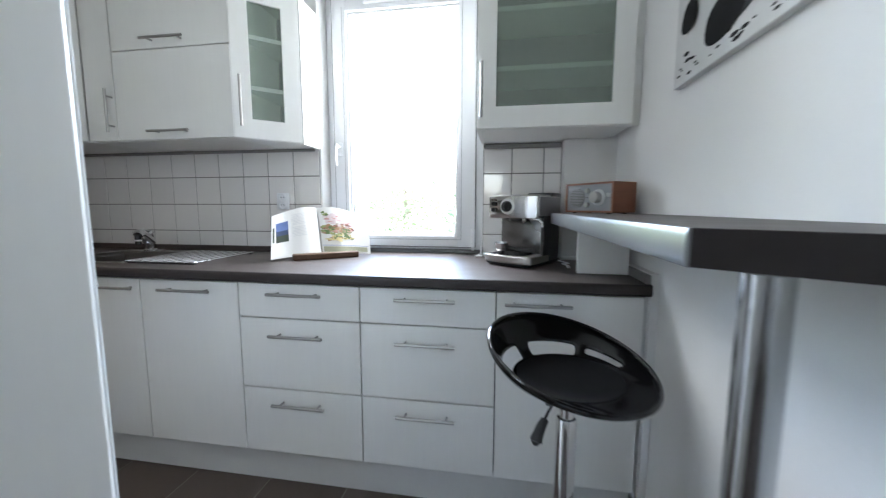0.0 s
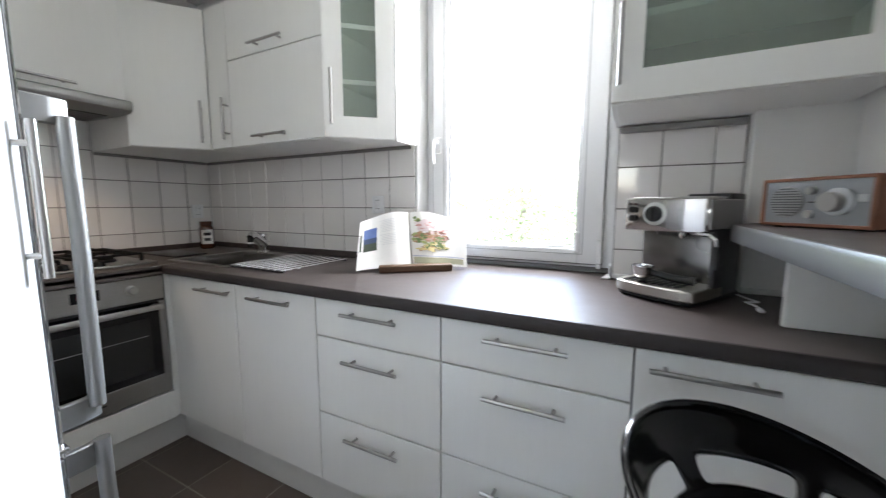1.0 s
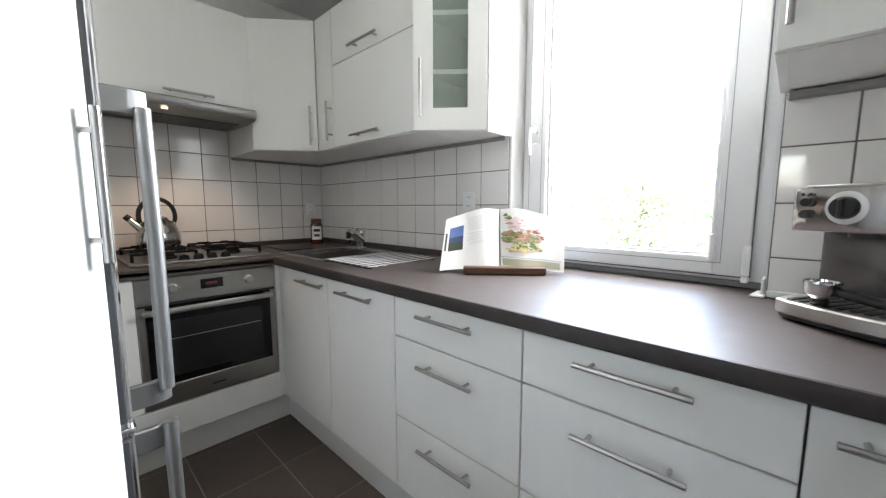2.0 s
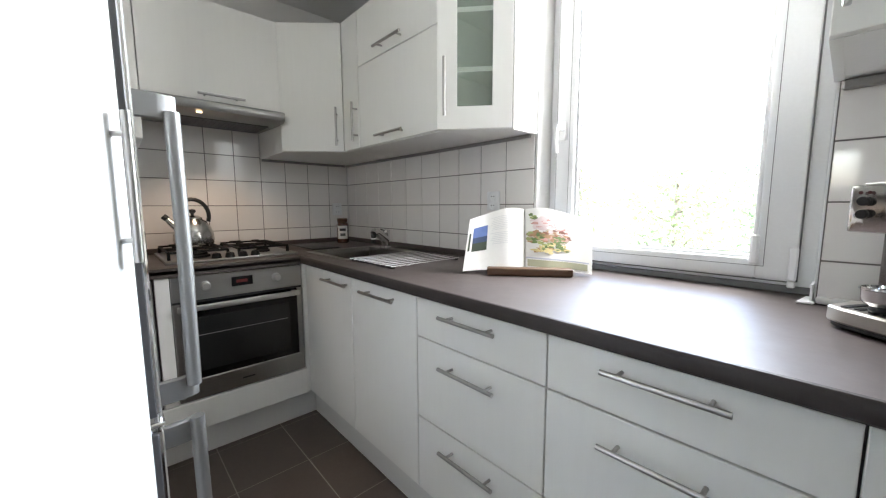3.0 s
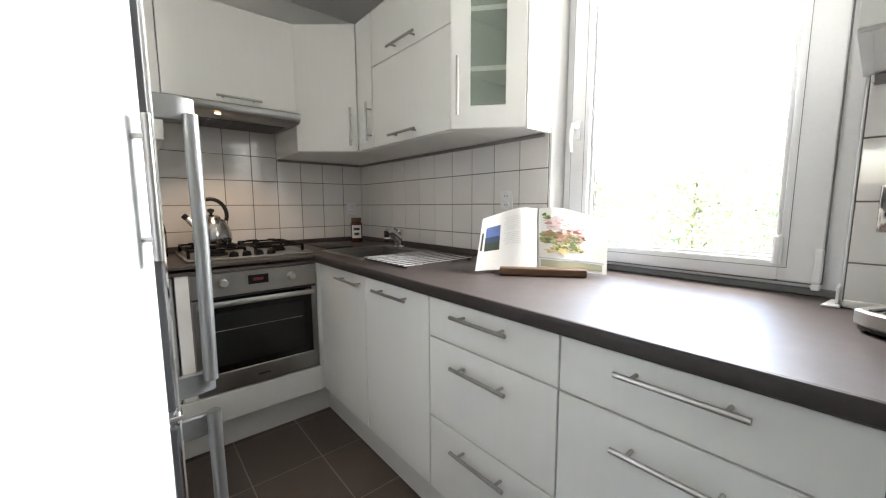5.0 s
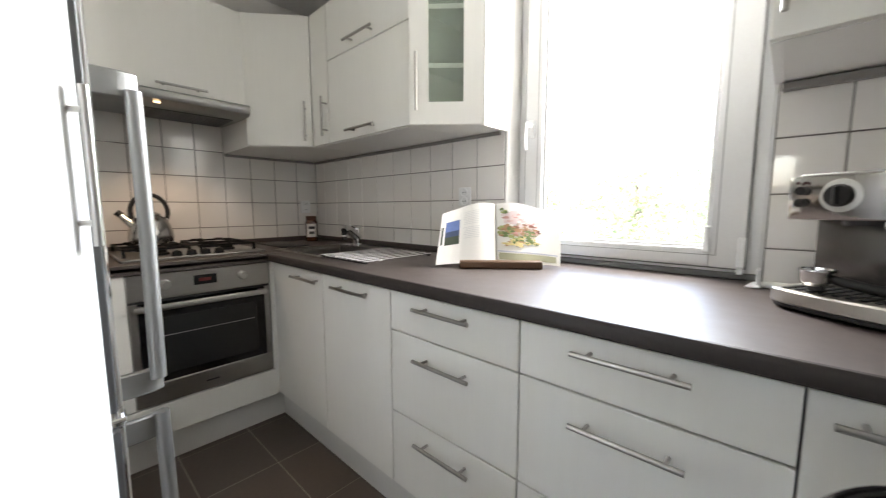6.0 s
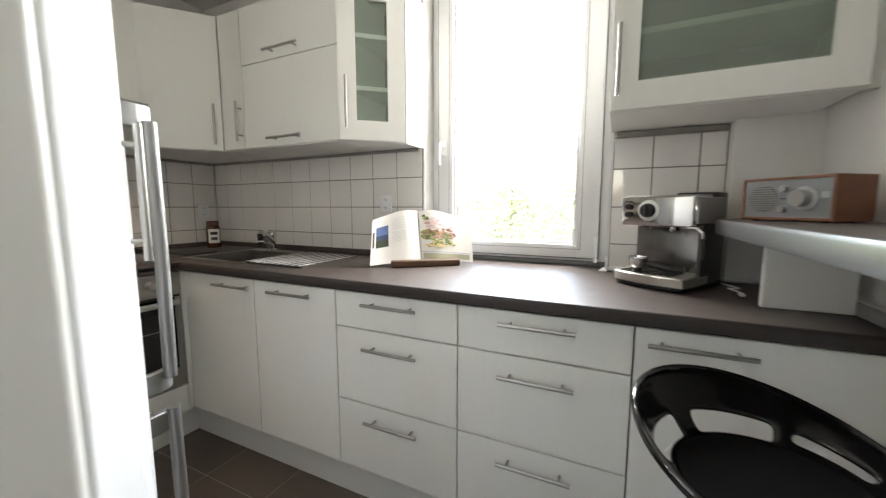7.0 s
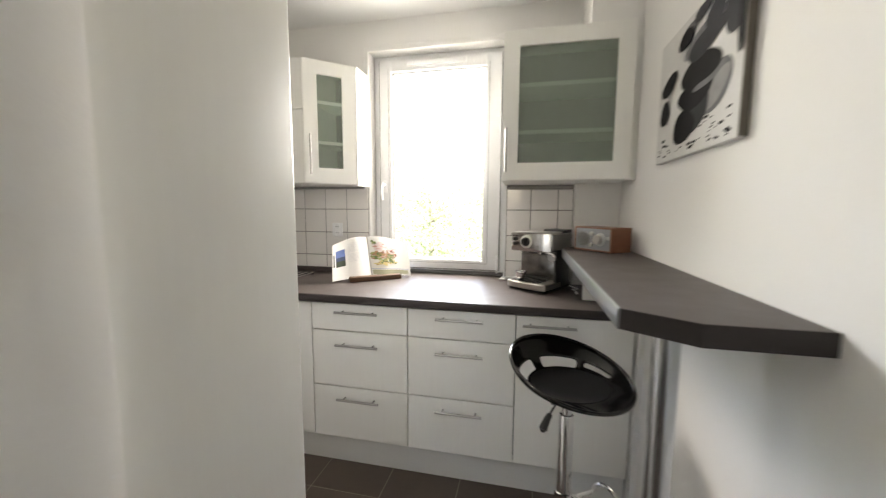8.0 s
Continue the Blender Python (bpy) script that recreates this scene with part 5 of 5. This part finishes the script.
for a in ((x0 - 0.03, x1 + 0.05, y0 - 0.03, y0), (x0 - 0.03, x1 + 0.05, y1, y1 + 0.07), (x0 - 0.03, x0, y0, y1), (x1, x1 + 0.05, y0, y1)):
    box(bm, *a, TOPZ + 0.0005, TOPZ + 0.004, bev=0.0012)
part("rim", bm, M_STEEL, sk)
bm = bmesh.new()
lathe(bm, [(0.0, 0.001), (0.036, 0.001), (0.04, 0.003), (0.04, 0.0)], c=((x0 + x1) / 2, (y0 + y1) / 2, z), seg=24)
part("drain", bm, M_CHROME, sk)
tp = thing("tap", "chrome single-lever mixer tap", "tap", (-1.86, 1.885, TOPZ))
tx, ty = -1.915, 1.885
bm = bmesh.new()
lathe(bm, [(0.033, 0.0), (0.033, 0.006), (0.027, 0.014), (0.026, 0.080), (0.029, 0.090), (0.027, 0.108), (0.0, 0.114)], c=(tx, ty, TOPZ + 0.004), seg=26)
part("post", bm, M_CHROME, tp)
bm = bmesh.new()
tube(bm, [(tx, ty, TOPZ + 0.055), (tx + 0.02, ty - 0.045, TOPZ + 0.085), (tx + 0.04, ty - 0.085, TOPZ + 0.108), (tx + 0.055, ty - 0.11, TOPZ + 0.108), (tx + 0.06, ty - 0.12, TOPZ + 0.100)], 0.028, 16, r1=0.019)
sp = part("spout", bm, M_CHROME, tp)
bm = bmesh.new()
tube(bm, [(tx + 0.06, ty - 0.12, TOPZ + 0.10), (tx + 0.061, ty - 0.121, TOPZ + 0.050)], 0.0145, 14)
part("spray_head", bm, M_BLACK, sp, "dark spray nozzle")
bm = bmesh.new()
tube(bm, [(tx + 0.0605, ty - 0.1205, TOPZ + 0.076), (tx + 0.0607, ty - 0.1207, TOPZ + 0.068)], 0.0155, 16)
part("nozzle_ring", bm, M_PVC, sp)
bm = bmesh.new()
tube(bm, [(tx, ty, TOPZ + 0.10), (tx + 0.02, ty - 0.03, TOPZ + 0.118), (tx + 0.035, ty - 0.065, TOPZ + 0.125)], 0.009, 10, flat=0.6)
part("lever", bm, M_CHROME, tp)
dr = thing("drying_rack", "roll-up drying rack of thin steel rods", "drying rack", (-1.44, 1.68, TOPZ))
for k in range(9):
    x = -1.613 + k * 0.0425
    bm = bmesh.new()
    tube(bm, [(x, 1.485, TOPZ + 0.0105), (x - 0.005, 1.875, TOPZ + 0.0105)], 0.0031, 10)
    part("rod", bm, M_ROD, dr)
for y in (1.50, 1.862):
    part("strap", B(-1.628, -1.275, y - 0.006, y + 0.006, TOPZ + 0.0005, TOPZ + 0.0075, bev=0.001), M_RUBBER, dr, "dark silicone strap")

cb = solid("cutting_board", B(-2.50, -2.14, 1.53, 1.70, TOPZ + 0.001, TOPZ + 0.009, bev=0.004, seg=2, m=pose(0, 0, 0)), M_BLACK, "flat black board lying on the worktop", "board")
jar = thing("food_jar", "glass jar with dark contents and white label", "jar", (-2.44, 1.87, TOPZ))
jc = (-2.44, 1.875, TOPZ + 0.001)
bm = bmesh.new()
lathe(bm, [(0.035, 0.0), (0.040, 0.004), (0.040, 0.125), (0.036, 0.140), (0.031, 0.148)], c=jc, seg=28)
jb = part("glass", bm, mat("brown_contents", (0.075, 0.028, 0.014), 0.18, vary=0.5, scale=30, coat=0.5), jar)
bm = bmesh.new()
lathe(bm, [(0.033, 0.146), (0.035, 0.148), (0.035, 0.168), (0.033, 0.171), (0.0, 0.171)], c=jc, seg=28)
part("lid", bm, mat("dark_brown_lid", (0.10, 0.04, 0.025), 0.4, 0.3), jar)


def wrap(r, a0, a1, z0, z1, c):
    bm = bmesh.new()
    lo = [bm.verts.new((c[0] + r * math.cos(a), c[1] + r * math.sin(a), c[2] + z0)) for a in [a0 + (a1 - a0) * k / 14 for k in range(15)]]
    hi = [bm.verts.new((v.co.x, v.co.y, c[2] + z1)) for v in lo]
    for k in range(14):
        bm.faces.new((lo[k], lo[k + 1], hi[k + 1], hi[k]))
    return bm


lab = part("label", wrap(0.0406, math.radians(-75), math.radians(25), 0.030, 0.120, jc), M_PAPER, jb, "white paper label")
part("text_bar", wrap(0.0411, math.radians(-55), math.radians(5), 0.084, 0.102, jc), M_BLACK, lab)
part("text_bar", wrap(0.0411, math.radians(-50), math.radians(0), 0.050, 0.068, jc), M_GREYD, lab)


def socket(name, label, m):
    ob = thing(name, label, "socket", m.translation)
    pl = part("plate", B(-0.036, 0.036, -0.010, 0.0, -0.044, 0.044, bev=0.004, seg=2, m=m), M_PVC, ob)
    for z in (-0.0205, 0.0205):
        bm = bmesh.new()
        lathe(bm, [(0.0205, -0.002), (0.0205, 0.003), (0.0180, 0.004), (0.0165, 0.001), (0.0, 0.001)], seg=24, m=m @ pose(0, -0.010, z, 90, 0, 0))
        rg = part("outlet", bm, M_PVC, pl)
        for x in (-0.007, 0.007):
            bm = bmesh.new()
            lathe(bm, [(0.0, 0.0), (0.0026, 0.0), (0.0026, 0.001), (0.0, 0.001)], seg=10, m=m @ pose(x, -0.0112, z, 90, 0, 0))
            part("pin_hole", bm, M_BLACK, rg)
    return ob


socket("wall_socket", "white double socket on the tiled window wall", pose(-1.168, 1.999, 1.183))
socket("wall_socket", "white double socket on the tiles by the jar", pose(-2.579, 1.905, 1.14, 0, 0, 90))

# corner sealing wedge at the end of the tiles
bm = bmesh.new()
prism(bm, [(-0.118, 1.960), (-0.084, 1.965), (-0.084, 1.998), (-0.0885, 2.0), (-0.0885, 2.05), (-0.105, 2.05)], TOPZ + 0.001, TOPZ + 0.007, bev=0.002)
prism(bm, [(-0.0945, 1.985), (-0.0885, 1.985), (-0.0885, 2.05), (-0.0945, 2.05)], TOPZ + 0.006, TOPZ + 0.05, bev=0.001)
solid("seal_wedge", bm, M_PVC, "white silicone corner piece on the worktop", "seal")
solid("tile_base_seal", B(-0.083, 0.288, 1.984, 2.0, TOPZ + 0.001, TOPZ + 0.020, bev=0.005, seg=2), M_PLINTH, "pale grey sealing strip under the tiles", "seal")
solid("pillar_base_seal", B(0.2895, 0.475, 1.915, 1.9295, TOPZ + 0.001, TOPZ + 0.019, bev=0.005, seg=2), M_PLINTH, "pale sealing strip at the pillar foot", "seal")
solid("wall_batten", B(0.493, EX - 0.0005, 1.39, 1.929, 0.0, TOPZ + 0.032), M_WALL, "white painted batten between worktop and wall", "batten")
solid("tile_end_trim", B(-0.0875, -0.0838, 2.0003, 2.0075, TOPZ + 0.002, 1.433, bev=0.001), M_PVC, "white corner bead at the tile edge", "trim")

# ---- outside ----
ground = setting("ground", B(-400, 400, 3.2, 800, -4.3, -4.0), mat("lawn", (0.03, 0.042, 0.015), 0.9, vary=0.4, scale=0.4), "green lawn outside the window")
M_BARK = mat("bark", (0.10, 0.085, 0.07), 0.9, vary=0.3, scale=8, bump=0.4, bump_scale=60)
M_LEAF = mat("spring_leaves", (0.072, 0.096, 0.050), 0.6, vary=0.2, scale=1.2, island=0.06)
M_LEAF2 = mat("green_leaves", (0.060, 0.093, 0.054), 0.6, vary=0.2, scale=1.2, island=0.06)

for m_leaf, back in ((M_LEAF, (0.040, 0.058, 0.028)), (M_LEAF2, (0.030, 0.052, 0.030))):
    # thin leaves let the sky through
    ln, ll = m_leaf.node_tree.nodes, m_leaf.node_tree.links
    thin = ln.new("ShaderNodeBsdfTranslucent")
    thin.inputs["Color"].default_value = (*back, 1)
    both = ln.new("ShaderNodeAddShader")
    ll.new(ln["Principled BSDF"].outputs[0], both.inputs[0])
    ll.new(thin.outputs[0], both.inputs[1])
    ll.new(both.outputs[0], ln["Material Output"].inputs["Surface"])


def tree(x, y, top, spread, seed, leaf):
    rg = np.random.default_rng(seed)
    ob = thing("tree", "young tree with sparse pale spring leaves", "tree", (x, y, -4.0), group="trees outside")
    bm = bmesh.new()
    h = top + 4.0
    tube(bm, [(x, y, -4.0), (x + 0.06, y, -4 + h * 0.4), (x - 0.05, y + 0.05, -4 + h * 0.75), (x, y, -4 + h * 0.97)], 0.11, 9, r1=0.015)
    tips = []
    for k in range(16):
        z = -4 + h * (0.28 + 0.62 * k / 16)
        a = k * 2.4 + rg.uniform(-0.4, 0.4)
        ln = spread * (1.05 - 0.6 * k / 16) * rg.uniform(0.7, 1.1)
        p0 = Vector((x, y, z))
        p1 = p0 + Vector((math.cos(a) * ln * 0.55, math.sin(a) * ln * 0.55, ln * 0.28))
        p2 = p0 + Vector((math.cos(a) * ln, math.sin(a) * ln, ln * 0.62))
        tube(bm, [p0, p1, p2], 0.028, 6, r1=0.005)
        tips += [(p1, 0.30), (p1.lerp(p2, 0.5), 0.32), (p2, 0.30)]
    part("trunk", bm, M_BARK, ob)
    n = 220
    cs = np.repeat(np.array([list(t[0]) for t in tips]), n, axis=0)
    cs = cs + rg.normal(size=cs.shape) * 0.31
    m = len(cs)
    u = rg.normal(size=(m, 3)); u /= np.linalg.norm(u, axis=1)[:, None]
    w = np.cross(u, rg.normal(size=(m, 3))); w /= np.linalg.norm(w, axis=1)[:, None]
    s = rg.uniform(0.025, 0.06, (m, 1))
    v = np.stack([cs - u * s, cs + w * s * 0.5, cs + u * s, cs - w * s * 0.5], axis=1).reshape(-1, 3)
    me = bpy.data.meshes.new("crown")
    me.from_pydata(v.tolist(), [], np.arange(m * 4).reshape(-1, 4).tolist())
    me.materials.append(leaf)
    c = new("crown", me)
    c.parent = ob
    c.matrix_parent_inverse = Matrix.Translation(ob.location).inverted()
    tagged(c, kind="stuff")


for x, y, top, spread, seed, leaf in ((-2.2, 8.5, 1.7, 1.4, 1, M_LEAF), (-4.6, 9.5, 2.3, 1.5, 2, M_LEAF), (-6.6, 11.0, 2.6, 1.6, 3, M_LEAF), (-0.6, 9.5, 2.4, 1.7, 4, M_LEAF2),
                                      (0.9, 11.0, 2.0, 1.7, 5, M_LEAF2), (-9.0, 12.0, 2.2, 1.8, 6, M_LEAF2), (-3.6, 13.0, 2.6, 1.8, 7, M_LEAF), (-12.5, 14.0, 2.8, 2.0, 8, M_LEAF), (-1.4, 14, 1.4, 1.8, 9, M_LEAF)):
    tree(x, y, top + 0.7, spread, seed, leaf)

# ---- tiles ----
TILE_MESH = {}


def piece(parent, name, material, sx, sz, place):
    """One glazed piece in the local xz plane, facing -y, its centre at place."""
    key = (name, round(sx, 3), round(sz, 3))
    if key not in TILE_MESH:
        TILE_MESH[key] = to_mesh(name, B(-sx / 2, sx / 2, -0.0075, 0.0, -sz / 2, sz / 2, bev=0.0012), material)
    ob = new(name, TILE_MESH[key])
    ob.parent = parent
    ob.matrix_basis = place
    return ob


PITCH, JOINT = 0.151, 0.0041
zrows = [(TOPZ + 0.002, 1.0165)] + [(1.0165 + 0.15 * k, 1.0165 + 0.15 * (k + 1)) for k in range(3)]


def tile_field(parent, start, end, lines0, rows, place):
    x = lines0
    while x - PITCH > start:
        x -= PITCH
    edges = [start]
    while x < end - 0.01:
        if x > start + 0.01:
            edges.append(x)
        x += PITCH
    edges.append(end)
    for a, b in zip(edges, edges[1:]):
        for z0, z1 in rows:
            wob = random.uniform(-0.0004, 0.0004)
            piece(parent, "tile", M_TILE, b - a - JOINT, z1 - z0 - JOINT, place((a + b) / 2, (z0 + z1) / 2, wob))


rows_n = [(z0, min(z1, 1.4655)) for z0, z1 in zrows]
tile_field(wall_north, -2.579, -0.953, -1.104, rows_n, lambda u, z, w: pose(u, NY + w, z, w * 500, 0, w * 400))
tile_field(wall_north, -0.083, 0.288, 0.055, rows_n, lambda u, z, w: pose(u, NY + w, z, w * 500, 0, w * 400))
rows_w = zrows + [(1.4665, 1.6165)]
tile_field(wall_west, 0.79, 1.3985, 1.249, rows_w, lambda u, z, w: pose(WX - w, u, z, 0, w * 400, 90))
tile_field(wall_west, 1.3985, 1.9985, 1.3985, rows_n, lambda u, z, w: pose(WX - w, u, z, 0, w * 400, 90))
tile_field(wall_west, 0.31, 0.732, 0.50, rows_n, lambda u, z, w: pose(WX - w, u, z, 0, w * 400, 90))
setting("grout_bed_north", B(-2.5795, -0.9535, NY - 0.0045, NY + 0.001, TOPZ + 0.001, 1.4655), M_GROUT, "grey grout between the wall tiles")
setting("grout_bed_east", B(-0.0835, 0.2885, NY - 0.0045, NY + 0.001, TOPZ + 0.001, 1.4655), M_GROUT, "grey grout between the wall tiles")
bm = bmesh.new()
box(bm, WX - 0.001, WX + 0.0045, 0.79, 1.3985, TOPZ + 0.001, 1.6165)
setting("grout_bed_west", bm, M_GROUT, "grey grout between the hob tiles")
setting("grout_bed_corner", B(WX - 0.001, WX + 0.0045, 1.3986, 1.999, TOPZ + 0.001, 1.4655), M_GROUT, "grey grout between the corner tiles")

# floor tiles
FPX, FPY = 0.345, 0.298
xs = [-1.975 + FPX * (k - 1) for k in range(9)]
ys = [1.252 - FPY * (k - 1) for k in range(13)]
for i, x in enumerate(xs):
    for j, y in enumerate(ys):
        xa, xb, ya, yb = max(x, -2.3), min(x + FPX, EX), max(y - FPY, -2.59), min(y, 1.47)
        if xb - xa < 0.02 or yb - ya < 0.02 or (y < 0.0 and xb < -1.5):
            continue
        sx, sy = xb - xa - 0.004, yb - ya - 0.004
        key = ("floor", round(sx, 3), round(sy, 3))
        if key not in TILE_MESH:
            TILE_MESH[key] = to_mesh("floor_tile", B(-sx / 2, sx / 2, -sy / 2, sy / 2, -0.0065, 0.0, bev=0.001), M_FLOOR)
        ob = new("floor_tile", TILE_MESH[key])
        ob.parent = floor
        ob.location = ((xa + xb) / 2, (ya + yb) / 2, 0.0)
